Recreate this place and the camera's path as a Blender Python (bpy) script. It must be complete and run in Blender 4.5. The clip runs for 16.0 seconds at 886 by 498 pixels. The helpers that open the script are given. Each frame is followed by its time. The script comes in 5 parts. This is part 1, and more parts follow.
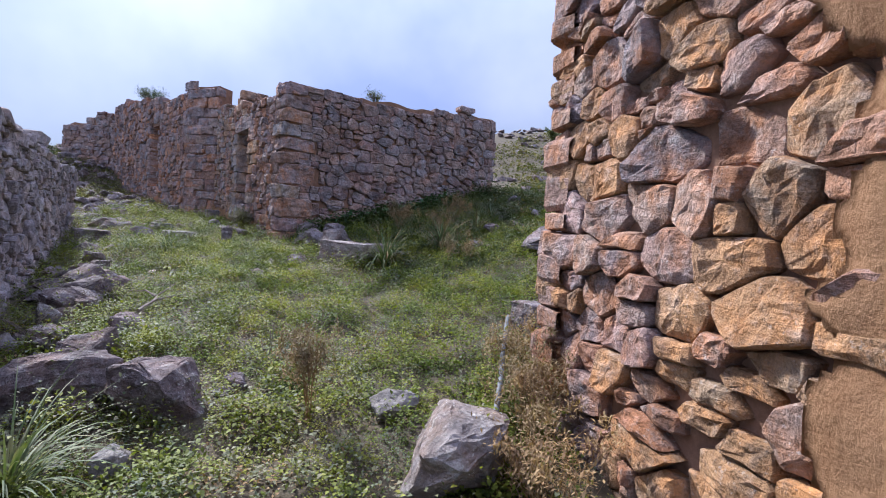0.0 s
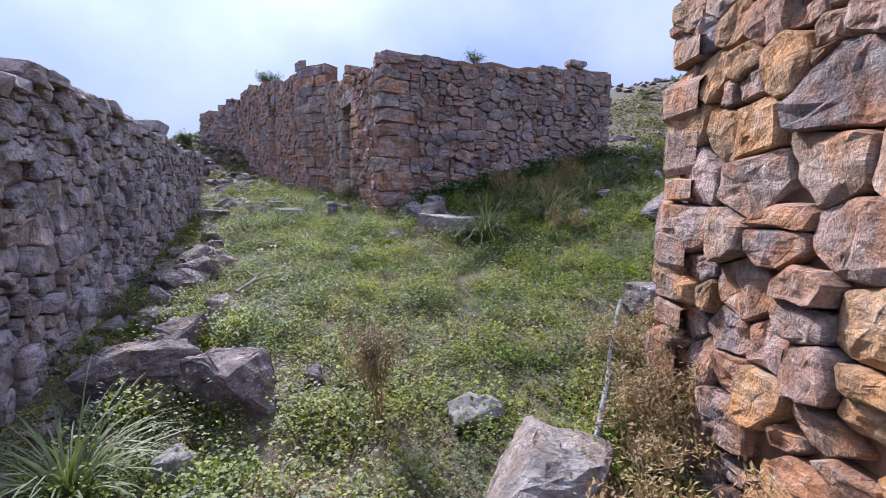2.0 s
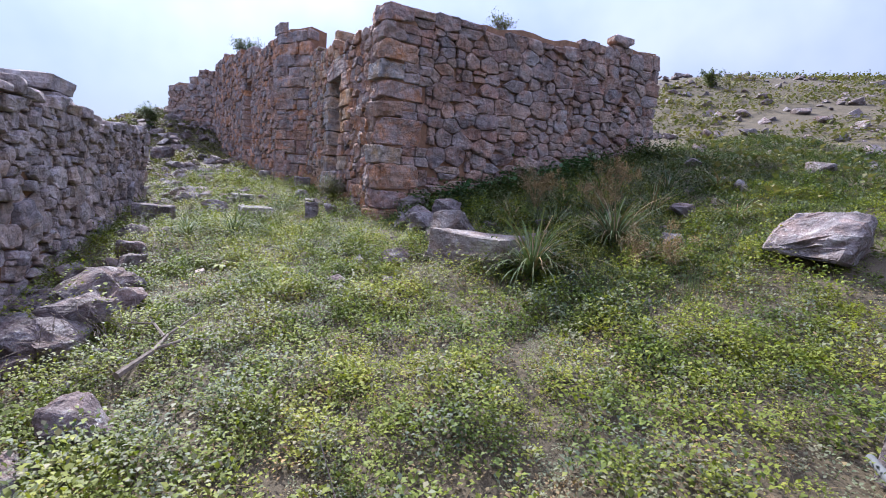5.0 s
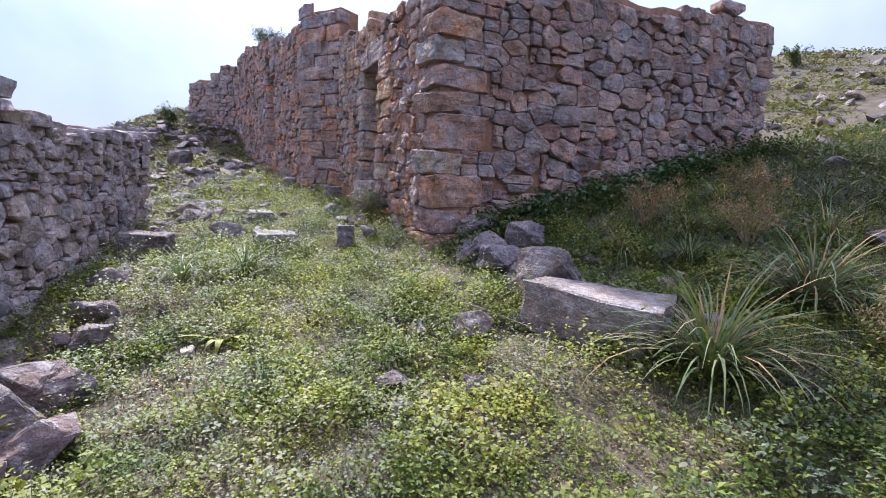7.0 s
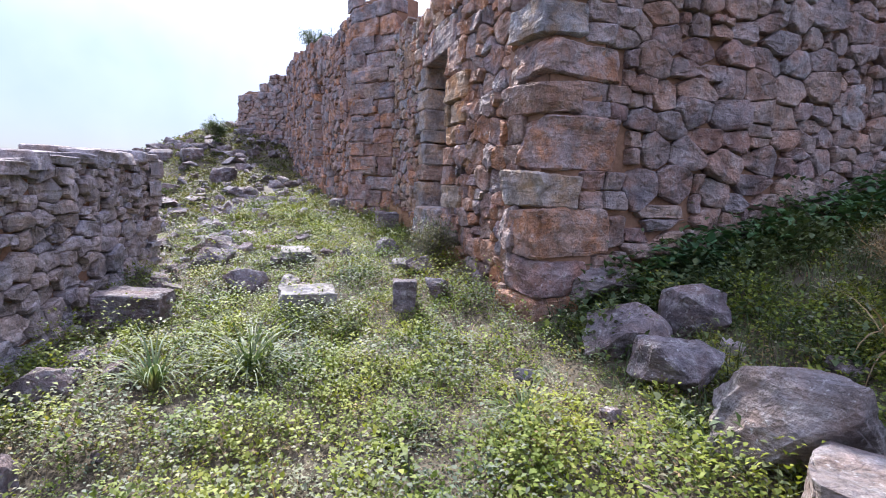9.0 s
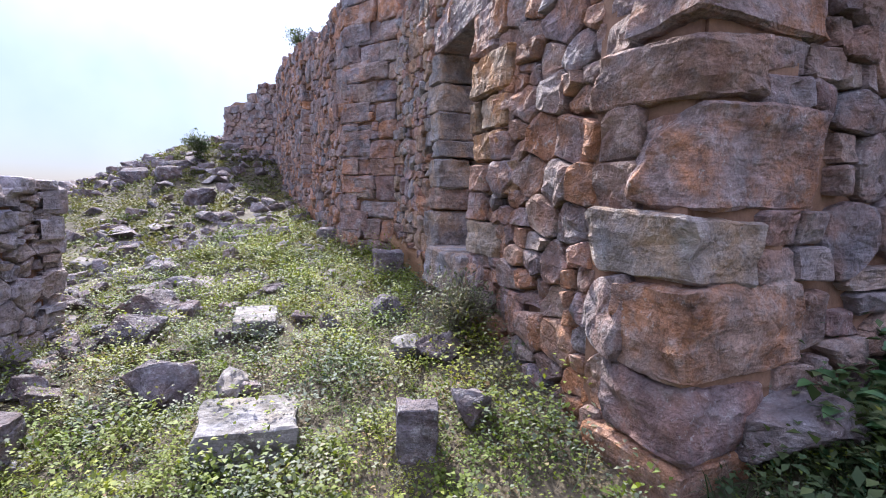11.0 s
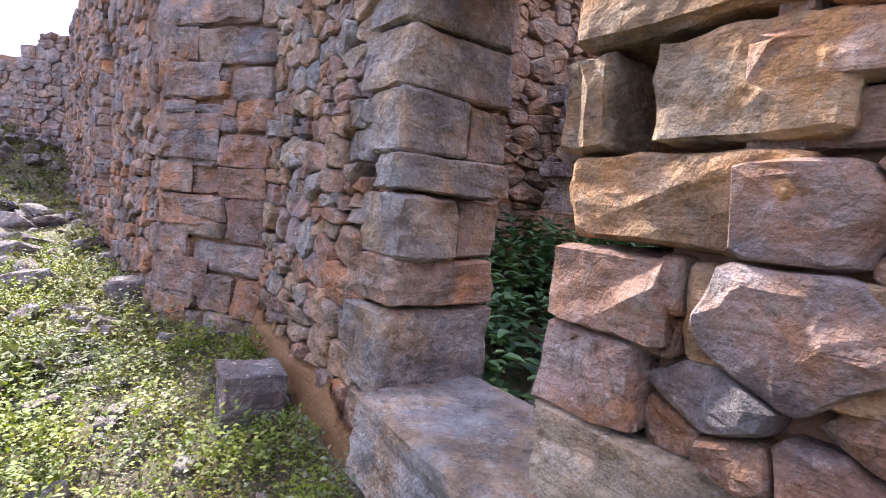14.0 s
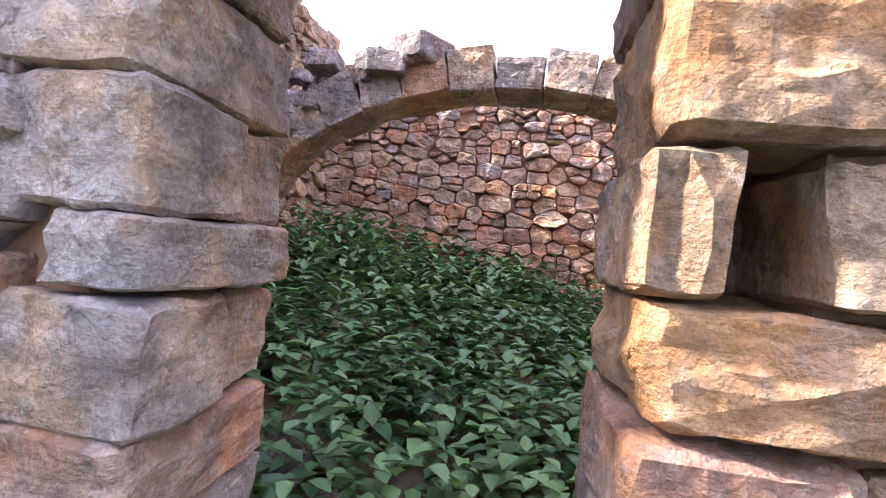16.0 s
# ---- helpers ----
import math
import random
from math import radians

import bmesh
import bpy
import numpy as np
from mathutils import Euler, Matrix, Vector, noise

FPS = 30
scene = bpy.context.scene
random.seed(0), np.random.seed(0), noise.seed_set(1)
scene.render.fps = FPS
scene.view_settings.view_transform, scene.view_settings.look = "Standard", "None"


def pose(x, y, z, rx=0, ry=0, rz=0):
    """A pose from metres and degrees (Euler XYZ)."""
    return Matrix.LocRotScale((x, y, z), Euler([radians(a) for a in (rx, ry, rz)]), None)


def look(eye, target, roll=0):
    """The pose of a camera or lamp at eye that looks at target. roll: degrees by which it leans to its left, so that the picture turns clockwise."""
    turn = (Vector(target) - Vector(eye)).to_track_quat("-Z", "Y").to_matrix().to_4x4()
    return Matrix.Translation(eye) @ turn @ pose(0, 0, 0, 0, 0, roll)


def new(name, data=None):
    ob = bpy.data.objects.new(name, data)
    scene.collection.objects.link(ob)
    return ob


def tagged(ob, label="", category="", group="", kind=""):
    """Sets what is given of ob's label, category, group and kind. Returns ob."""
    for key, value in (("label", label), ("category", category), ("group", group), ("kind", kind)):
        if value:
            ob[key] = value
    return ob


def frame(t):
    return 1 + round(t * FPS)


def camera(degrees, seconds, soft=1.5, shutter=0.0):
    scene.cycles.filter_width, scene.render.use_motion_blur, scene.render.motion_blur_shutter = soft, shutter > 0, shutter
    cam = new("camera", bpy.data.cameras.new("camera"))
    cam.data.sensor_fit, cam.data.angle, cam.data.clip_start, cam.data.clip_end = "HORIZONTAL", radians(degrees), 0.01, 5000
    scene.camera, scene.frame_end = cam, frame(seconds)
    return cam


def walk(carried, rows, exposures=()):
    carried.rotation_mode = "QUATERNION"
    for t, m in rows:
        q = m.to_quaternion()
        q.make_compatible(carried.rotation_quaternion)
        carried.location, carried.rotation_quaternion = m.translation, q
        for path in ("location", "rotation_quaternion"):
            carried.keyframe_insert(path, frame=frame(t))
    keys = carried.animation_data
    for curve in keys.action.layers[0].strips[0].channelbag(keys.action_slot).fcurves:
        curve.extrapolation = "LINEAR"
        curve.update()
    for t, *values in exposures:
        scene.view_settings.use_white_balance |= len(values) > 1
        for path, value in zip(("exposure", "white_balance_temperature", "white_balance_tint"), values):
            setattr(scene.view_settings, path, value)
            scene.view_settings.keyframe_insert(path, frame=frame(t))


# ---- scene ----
cam = camera(82.4, 16.0, soft=1.0)

PATH = [
    (0, (-0.586, -0.905, 1.645), (-0.180, 1.053, 1.583), 3.49),
    (0.5, (-0.594, -0.854, 1.654), (-0.335, 1.127, 1.566), 3.40),
    (1, (-0.575, -0.704, 1.707), (-0.374, 1.279, 1.542), 2.31),
    (1.5, (-0.423, -0.521, 1.717), (-0.361, 1.471, 1.544), 1.84),
    (2, (-0.321, -0.362, 1.709), (-0.359, 1.627, 1.500), 1.35),
    (2.5, (-0.380, -0.103, 1.678), (-0.357, 1.886, 1.474), 2.85),
    (3, (-0.509, 0.267, 1.777), (-0.369, 2.253, 1.583), 2.82),
    (3.2, (-0.536, 0.393, 1.787), (-0.393, 2.378, 1.592), 2.60),
    (5.3, (-0.851, 2.290, 1.890), (-0.863, 4.275, 1.645), 3.54),
    (5.5, (-0.921, 2.506, 1.911), (-0.961, 4.490, 1.662), 2.83),
    (6, (-1.047, 2.936, 1.990), (-1.114, 4.914, 1.707), 2.71),
    (6.5, (-1.183, 3.390, 2.082), (-1.260, 5.368, 1.796), 2.81),
    (7, (-1.291, 3.815, 2.117), (-1.384, 5.793, 1.841), 2.85),
    (7.5, (-1.390, 4.328, 2.181), (-1.574, 6.302, 1.916), 2.34),
    (8, (-1.506, 4.883, 2.195), (-1.723, 6.855, 1.943), 2.11),
    (8.5, (-1.674, 5.290, 2.286), (-1.952, 7.254, 2.032), 2.32),
    (8.7, (-1.737, 5.476, 2.291), (-2.034, 7.437, 2.035), 2.27),
    (10.8, (-2.244, 7.385, 2.471), (-2.551, 9.351, 2.270), 1.58),
    (11, (-2.292, 7.578, 2.465), (-2.612, 9.542, 2.261), 1.37),
    (11.5, (-2.398, 8.078, 2.565), (-2.793, 10.028, 2.372), 1.28),
    (12, (-2.420, 8.513, 2.627), (-2.872, 10.452, 2.439), 1.38),
    (12.5, (-2.540, 8.863, 2.627), (-2.971, 10.808, 2.447), 2.24),
    (13, (-2.764, 9.285, 2.678), (-2.999, 11.264, 2.510), 3.40),
    (13.5, (-2.979, 9.739, 2.699), (-2.979, 11.733, 2.545), 4.48),
    (14, (-3.176, 10.169, 2.751), (-2.905, 12.145, 2.611), 5.30),
    (14.5, (-3.332, 10.524, 2.815), (-2.778, 12.443, 2.706), 6.38),
    (15, (-3.423, 10.848, 2.863), (-2.513, 12.628, 2.788), 6.33),
    (15.5, (-3.427, 11.028, 2.945), (-2.154, 12.570, 2.905), 5.87),
    (16, (-3.500, 11.194, 2.967), (-1.903, 12.398, 2.972), 5.51),
]
walk(cam, [(t, look(eye, target, roll)) for t, eye, target, roll in PATH],
     exposures=[(0, 1.7, 5550, 15), (3, 1.9, 5550, 15), (5.5, 2.05, 5650, 15), (8.5, 2.3, 5700, 15), (12.5, 2.42, 5800, 15), (13.5, 2.6, 5950, 15), (14.0, 2.9, 6050, 15), (14.5, 3.7, 6200, 15), (16, 3.6, 6250, 15)])

# ---- light ----
SUN_AZ, SUN_EL = -31.5, 38.5
world = bpy.data.worlds.new("world")
scene.world = world
world.use_nodes = True
wt = world.node_tree
sky = wt.nodes.new("ShaderNodeTexSky")
sky.sky_type = "NISHITA"
sky.sun_disc = False
sky.sun_elevation, sky.sun_rotation = radians(SUN_EL), radians(SUN_AZ)
sky.air_density, sky.dust_density, sky.ozone_density = 1.0, 0.6, 3.0
# a thin bright veil of cloud over the clear sky
veil_noise = wt.nodes.new("ShaderNodeTexNoise")
veil_noise.inputs["Scale"].default_value, veil_noise.inputs["Detail"].default_value = 2.2, 5.0
veil = wt.nodes.new("ShaderNodeValToRGB")
veil.color_ramp.elements[0].position, veil.color_ramp.elements[0].color = 0.40, (0.50, 0.55, 0.86, 1)
veil.color_ramp.elements[1].position, veil.color_ramp.elements[1].color = 0.68, (0.90, 0.90, 0.98, 1)
wt.links.new(veil_noise.outputs["Fac"], veil.inputs[0])
blend = wt.nodes.new("ShaderNodeMix")
blend.data_type, blend.blend_type = "RGBA", "ADD"
blend.inputs[0].default_value = 1.0
thin = wt.nodes.new("ShaderNodeMix")
thin.data_type, thin.blend_type = "RGBA", "MULTIPLY"
thin.inputs[0].default_value = 1.0
thin.inputs[7].default_value = (0.08, 0.08, 0.08, 1)
wt.links.new(sky.outputs[0], thin.inputs[6])
bright = wt.nodes.new("ShaderNodeMix")
bright.data_type, bright.blend_type = "RGBA", "MULTIPLY"
bright.inputs[0].default_value = 1.0
bright.inputs[7].default_value = (2.35, 2.35, 2.35, 1)
wt.links.new(veil.outputs[0], bright.inputs[6])


def sky_math(op, a, b):
    n = wt.nodes.new("ShaderNodeMath")
    n.operation = op
    for k, v in enumerate((a, b)):
        if isinstance(v, (int, float)):
            n.inputs[k].default_value = v
        else:
            wt.links.new(v, n.inputs[k])
    return n.outputs[0]


# the cloud is brighter towards the zenith and round the sun
sky_way = wt.nodes.new("ShaderNodeTexCoord")
sky_split = wt.nodes.new("ShaderNodeSeparateXYZ")
wt.links.new(sky_way.outputs["Generated"], sky_split.inputs[0])
to_sun = wt.nodes.new("ShaderNodeVectorMath")
to_sun.operation = "DOT_PRODUCT"
wt.links.new(sky_way.outputs["Generated"], to_sun.inputs[0])
to_sun.inputs[1].default_value = (math.sin(radians(SUN_AZ)) * math.cos(radians(SUN_EL)), math.cos(radians(SUN_AZ)) * math.cos(radians(SUN_EL)), math.sin(radians(SUN_EL)))
high = sky_math("ADD", sky_math("MULTIPLY", sky_math("MAXIMUM", sky_split.outputs[2], 0.0), 1.95), 0.20)
glow = sky_math("MULTIPLY", sky_math("POWER", sky_math("MAXIMUM", to_sun.outputs["Value"], 0.0), 12.0), 0.45)
spread = wt.nodes.new("ShaderNodeMix")
spread.data_type, spread.blend_type = "RGBA", "MULTIPLY"
spread.inputs[0].default_value = 1.0
wt.links.new(bright.outputs[2], spread.inputs[6])
wt.links.new(sky_math("ADD", high, glow), spread.inputs[7])
wt.links.new(thin.outputs[2], blend.inputs[6])
wt.links.new(spread.outputs[2], blend.inputs[7])
wt.links.new(blend.outputs[2], wt.nodes["Background"].inputs[0])
wt.nodes["Background"].inputs[1].default_value = 0.13
sun = new("sun", bpy.data.lights.new("sun", "SUN"))
sun.data.energy, sun.data.angle, sun.data.color = 2.85, radians(4.0), (1.0, 0.94, 0.84)
SUN_DIR = Vector((math.sin(radians(SUN_AZ)) * math.cos(radians(SUN_EL)), math.cos(radians(SUN_AZ)) * math.cos(radians(SUN_EL)), math.sin(radians(SUN_EL))))
sun.matrix_world = look(SUN_DIR * 60, (0, 0, 0))


# ---- materials ----
def material(name, rough=0.9):
    m = bpy.data.materials.new(name)
    m.use_nodes = True
    t = m.node_tree
    b = t.nodes["Principled BSDF"]
    b.inputs["Roughness"].default_value = rough
    b.inputs["Specular IOR Level"].default_value = 0.25
    return m, t, b


def node(t, kind, **values):
    n = t.nodes.new(kind)
    for key, v in values.items():
        n.inputs[key].default_value = v
    return n


def noise_tex(t, pos, scale, detail=6.0, rough=0.6):
    n = node(t, "ShaderNodeTexNoise", Scale=scale, Detail=detail, Roughness=rough)
    t.links.new(pos, n.inputs["Vector"])
    return n.outputs["Fac"]


def ramp(t, fac, stops):
    r = t.nodes.new("ShaderNodeValToRGB")
    el = r.color_ramp.elements
    while len(el) < len(stops):
        el.new(0.5)
    for e, (p, c) in zip(el, stops):
        e.position, e.color = p, (*c, 1)
    t.links.new(fac, r.inputs[0])
    return r.outputs[0]


def math_node(t, op, a, b):
    n = t.nodes.new("ShaderNodeMath")
    n.operation = op
    for k, v in enumerate((a, b)):
        if isinstance(v, (int, float)):
            n.inputs[k].default_value = v
        else:
            t.links.new(v, n.inputs[k])
    return n.outputs[0]


def mix(t, fac, a, b, blend="MIX"):
    n = t.nodes.new("ShaderNodeMix")
    n.data_type, n.blend_type = "RGBA", blend
    for k, v in ((0, fac), (6, a), (7, b)):
        if isinstance(v, (int, float)):
            n.inputs[k].default_value = v
        elif isinstance(v, tuple):
            n.inputs[k].default_value = (*v, 1)
        else:
            t.links.new(v, n.inputs[k])
    return n.outputs[2]


def piece_random(t):
    """One number for each loose stone or leaf."""
    info, geo = t.nodes.new("ShaderNodeObjectInfo"), t.nodes.new("ShaderNodeNewGeometry")
    return math_node(t, "FRACT", math_node(t, "ADD", info.outputs["Random"], geo.outputs["Random Per Island"]), 0), geo.outputs["Position"]


def stone_material(name, palette, lichen=0.5, stain=(0.36, 0.19, 0.09), stain_amount=0.5, bump=0.9, cool_amount=0.45):
    m, t, b = material(name, 0.93)
    rnd, pos = piece_random(t)
    n = len(palette)
    base = ramp(t, rnd, [(k / (n - 1), c) for k, c in enumerate(palette)])
    big, mid, fine = noise_tex(t, pos, 2.6, 4), noise_tex(t, pos, 11, 8, 0.65), noise_tex(t, pos, 70, 6, 0.7)
    rust = ramp(t, noise_tex(t, pos, 4.3, 7, 0.62), [(0.44, (0, 0, 0)), (0.60, (1, 1, 1))])
    col = mix(t, math_node(t, "MULTIPLY", rust, stain_amount), base, stain)
    cool = ramp(t, noise_tex(t, pos, 3.1, 6, 0.6), [(0.50, (0, 0, 0)), (0.64, (1, 1, 1))])
    col = mix(t, math_node(t, "MULTIPLY", cool, cool_amount), col, (0.30, 0.30, 0.32))
    grey = ramp(t, mid, [(0.52, (0, 0, 0)), (0.72, (1, 1, 1))])
    col = mix(t, math_node(t, "MULTIPLY", grey, lichen), col, (0.50, 0.49, 0.47))
    grown = ramp(t, noise_tex(t, pos, 3.7, 3, 0.5), [(0.45, (0.12, 0.12, 0.12)), (0.60, (1, 1, 1))])
    dark = ramp(t, noise_tex(t, pos, 17, 5, 0.7), [(0.54, (0, 0, 0)), (0.68, (1, 1, 1))])
    col = mix(t, math_node(t, "MULTIPLY", dark, 0.45), col, (0.10, 0.085, 0.08))
    spots = ramp(t, noise_tex(t, pos, 42, 4, 0.6), [(0.60, (0, 0, 0)), (0.67, (1, 1, 1))])
    col = mix(t, math_node(t, "MULTIPLY", math_node(t, "MULTIPLY", spots, grown), 0.95 * lichen), col, (0.66, 0.65, 0.61))
    shade = ramp(t, math_node(t, "ADD", math_node(t, "MULTIPLY", fine, 0.10), math_node(t, "ADD", math_node(t, "MULTIPLY", big, 0.44), math_node(t, "MULTIPLY", noise_tex(t, pos, 8, 4, 0.6), 0.40))), [(0.38, (0.48, 0.47, 0.47)), (0.66, (1.42, 1.40, 1.37))])
    col = mix(t, 1.0, col, shade, "MULTIPLY")
    worn = ramp(t, noise_tex(t, pos, 5.5, 3, 0.5), [(0.42, (0, 0, 0)), (0.58, (1, 1, 1))])
    pitted = ramp(t, noise_tex(t, pos, 30, 5, 0.7), [(0.38, (0.62, 0.61, 0.60)), (0.50, (1.0, 1.0, 1.0)), (0.64, (1.22, 1.21, 1.20))])
    col = mix(t, math_node(t, "MULTIPLY", worn, 0.75), col, mix(t, 1.0, col, pitted, "MULTIPLY"))
    grit = ramp(t, noise_tex(t, pos, 120, 3, 0.6), [(0.36, (0.90, 0.89, 0.88)), (0.64, (1.09, 1.08, 1.07))])
    col = mix(t, 1.0, col, grit, "MULTIPLY")
    t.links.new(col, b.inputs["Base Color"])
    crack = node(t, "ShaderNodeTexVoronoi", Scale=7.0)
    crack.feature = "DISTANCE_TO_EDGE"
    t.links.new(pos, crack.inputs["Vector"])
    crack_h = ramp(t, crack.outputs["Distance"], [(0.0, (0.6, 0.6, 0.6)), (0.05, (1, 1, 1))])
    bed = t.nodes.new("ShaderNodeMapping")
    bed.inputs["Scale"].default_value = (2.5, 2.5, 22.0)
    bed.inputs["Rotation"].default_value = (0.06, 0.04, 0.0)
    t.links.new(pos, bed.inputs["Vector"])
    layers = noise_tex(t, bed.outputs[0], 1.0, 4, 0.6)
    height = math_node(t, "ADD", math_node(t, "MULTIPLY", mid, 0.9), math_node(t, "MULTIPLY", fine, 0.13))
    height = math_node(t, "ADD", height, math_node(t, "MULTIPLY", layers, 0.30))
    height = math_node(t, "ADD", height, math_node(t, "MULTIPLY", crack_h, 0.12))
    bm = node(t, "ShaderNodeBump", Strength=bump, Distance=0.09)
    t.links.new(height, bm.inputs["Height"])
    t.links.new(bm.outputs[0], b.inputs["Normal"])
    return m


def plain_material(name, dark, light, scale=8.0, rough=0.9, bump=0.4, distance=0.03):
    m, t, b = material(name, rough)
    rnd, pos = piece_random(t)
    n1, n2 = noise_tex(t, pos, scale, 8, 0.65), noise_tex(t, pos, scale * 6, 6, 0.7)
    f = math_node(t, "ADD", math_node(t, "MULTIPLY", n1, 0.65), math_node(t, "MULTIPLY", n2, 0.35))
    t.links.new(ramp(t, f, [(0.3, dark), (0.7, light)]), b.inputs["Base Color"])
    bm = node(t, "ShaderNodeBump", Strength=bump, Distance=distance)
    t.links.new(f, bm.inputs["Height"])
    t.links.new(bm.outputs[0], b.inputs["Normal"])
    return m


def leaf_material(name, colours, through_light=0.27, rough=0.65):
    m, t, b = material(name, rough)
    rnd, pos = piece_random(t)
    n = len(colours)
    spot = ramp(t, noise_tex(t, pos, 5.5, 3, 0.6), [(0.37, (0, 0, 0)), (0.63, (1, 1, 1))])
    pick = math_node(t, "ADD", math_node(t, "MULTIPLY", rnd, 0.4), math_node(t, "MULTIPLY", spot, 0.6))
    col = ramp(t, pick, [(k / (n - 1), c) for k, c in enumerate(colours)])
    patch = ramp(t, noise_tex(t, pos, 1.3, 4), [(0.36, (0.62, 0.72, 0.68)), (0.64, (1.28, 1.18, 0.95))])
    col = mix(t, 1.0, col, patch, "MULTIPLY")
    t.links.new(col, b.inputs["Base Color"])
    tr = t.nodes.new("ShaderNodeBsdfTranslucent")
    t.links.new(mix(t, 1.0, col, (1.25, 1.3, 0.7), "MULTIPLY"), tr.inputs[0])
    mx = node(t, "ShaderNodeMixShader", Fac=through_light)
    t.links.new(b.outputs[0], mx.inputs[1])
    t.links.new(tr.outputs[0], mx.inputs[2])
    t.links.new(mx.outputs[0], t.nodes["Material Output"].inputs[0])
    return m


STONE_FRONT = stone_material("reddish_wall_limestone", [(0.225, 0.200, 0.208), (0.405, 0.290, 0.235), (0.300, 0.258, 0.258), (0.440, 0.330, 0.262), (0.275, 0.172, 0.150), (0.345, 0.315, 0.312), (0.385, 0.245, 0.175)], 0.45, (0.37, 0.19, 0.12), 0.55, cool_amount=0.4)
STONE_WARM = stone_material("ochre_wall_limestone", [(0.283, 0.231, 0.239), (0.472, 0.297, 0.200), (0.354, 0.275, 0.263), (0.496, 0.264, 0.150), (0.330, 0.275, 0.289), (0.425, 0.220, 0.138), (0.448, 0.330, 0.263)], 0.5, (0.48, 0.21, 0.085), 0.75, cool_amount=0.3)
STONE_JAMB = stone_material("grey_jamb_limestone", [(0.345, 0.315, 0.310), (0.430, 0.355, 0.300), (0.310, 0.305, 0.320), (0.455, 0.350, 0.255)], 0.6, (0.50, 0.31, 0.16), 0.6, cool_amount=0.6)
STONE_GOLD = stone_material("golden_jamb_limestone", [(0.433, 0.266, 0.139), (0.470, 0.275, 0.139), (0.395, 0.292, 0.195)], 0.35, (0.56, 0.27, 0.10), 0.8, cool_amount=0.15)
STONE_INSIDE = stone_material("tan_wall_limestone", [(0.360, 0.269, 0.198), (0.456, 0.314, 0.209), (0.312, 0.246, 0.209), (0.432, 0.258, 0.165), (0.504, 0.381, 0.275)], 0.35, (0.46, 0.25, 0.12), 0.6, cool_amount=0.2)
STONE_LEFT = stone_material("weathered_wall_limestone", [(0.501, 0.440, 0.439), (0.612, 0.497, 0.439), (0.459, 0.427, 0.455), (0.583, 0.525, 0.521), (0.402, 0.341, 0.341)], 0.55, (0.36, 0.22, 0.12), 0.35)
STONE_LOOSE = stone_material("fallen_grey_limestone", [(0.178, 0.152, 0.160), (0.222, 0.182, 0.180), (0.200, 0.152, 0.147), (0.250, 0.212, 0.212), (0.162, 0.132, 0.138)], 0.85, (0.33, 0.20, 0.13), 0.3)
STONE_PALE = stone_material("pale_limestone_slab", [(0.200, 0.188, 0.172), (0.232, 0.214, 0.194)], 0.4, (0.40, 0.31, 0.22), 0.25, 0.4)
STONE_SLAB = stone_material("mottled_slab_limestone", [(0.245, 0.212, 0.198), (0.290, 0.245, 0.222)], 0.8, (0.34, 0.22, 0.15), 0.4)
MORTAR = plain_material("red_earth_mortar", (0.13, 0.07, 0.042), (0.32, 0.185, 0.115), 9)
PLASTER = plain_material("orange_lime_plaster", (0.36, 0.19, 0.09), (0.50, 0.30, 0.16), 5, bump=0.7, distance=0.06)
SOIL = plain_material("stony_soil", (0.04, 0.033, 0.020), (0.135, 0.105, 0.065), 3.5, bump=0.8, distance=0.05)
HERB = leaf_material("low_clover_leaf", [(0.050, 0.074, 0.020), (0.105, 0.130, 0.027), (0.165, 0.196, 0.031), (0.205, 0.228, 0.037), (0.248, 0.228, 0.060)])
HERB.node_tree.nodes["Principled BSDF"].inputs["Specular IOR Level"].default_value = 0.22
HERB_GREY = leaf_material("grey_green_herb_leaf", [(0.07, 0.09, 0.055), (0.13, 0.15, 0.095), (0.19, 0.19, 0.13), (0.20, 0.17, 0.12)], 0.2)
# dark green of bushes; on grass and weeds by the house it paints shade
DARK_SHADE_LEAF = leaf_material("dark_shade_leaf", [(0.040, 0.064, 0.026), (0.075, 0.100, 0.040), (0.115, 0.128, 0.062)], 0.25)
TUFT = leaf_material("asphodel_blade", [(0.06, 0.10, 0.035), (0.10, 0.14, 0.06), (0.16, 0.18, 0.10), (0.24, 0.22, 0.13)], 0.2)
DRY = leaf_material("dry_straw", [(0.24, 0.17, 0.10), (0.32, 0.23, 0.13), (0.20, 0.13, 0.08), (0.28, 0.22, 0.15)], 0.15, 0.8)
NETTLE = leaf_material("nettle_leaf", [(0.036, 0.078, 0.040), (0.060, 0.122, 0.058), (0.085, 0.160, 0.070), (0.070, 0.130, 0.075)], 0.18, 0.45)
SCRUB = leaf_material("hill_scrub_leaf", [(0.06, 0.08, 0.025), (0.12, 0.13, 0.045), (0.17, 0.15, 0.08), (0.09, 0.10, 0.04)], 0.2, 0.8)
BARK = plain_material("dry_grey_bark", (0.10, 0.075, 0.055), (0.28, 0.23, 0.19), 25)
PIPE = plain_material("grey_plastic_pipe", (0.08, 0.085, 0.09), (0.14, 0.145, 0.15), 20, 0.5, 0.1, 0.005)
SEA = plain_material("hazy_sea", (0.20, 0.26, 0.34), (0.24, 0.30, 0.38), 0.02, 0.3, 0.0)


# ---- building blocks ----
def mesh_from(name, bm, mat, smooth=False):
    me = bpy.data.meshes.new(name)
    bm.to_mesh(me)
    bm.free()
    me.materials.append(mat)
    if smooth:
        me.polygons.foreach_set("use_smooth", [True] * len(me.polygons))
    return me


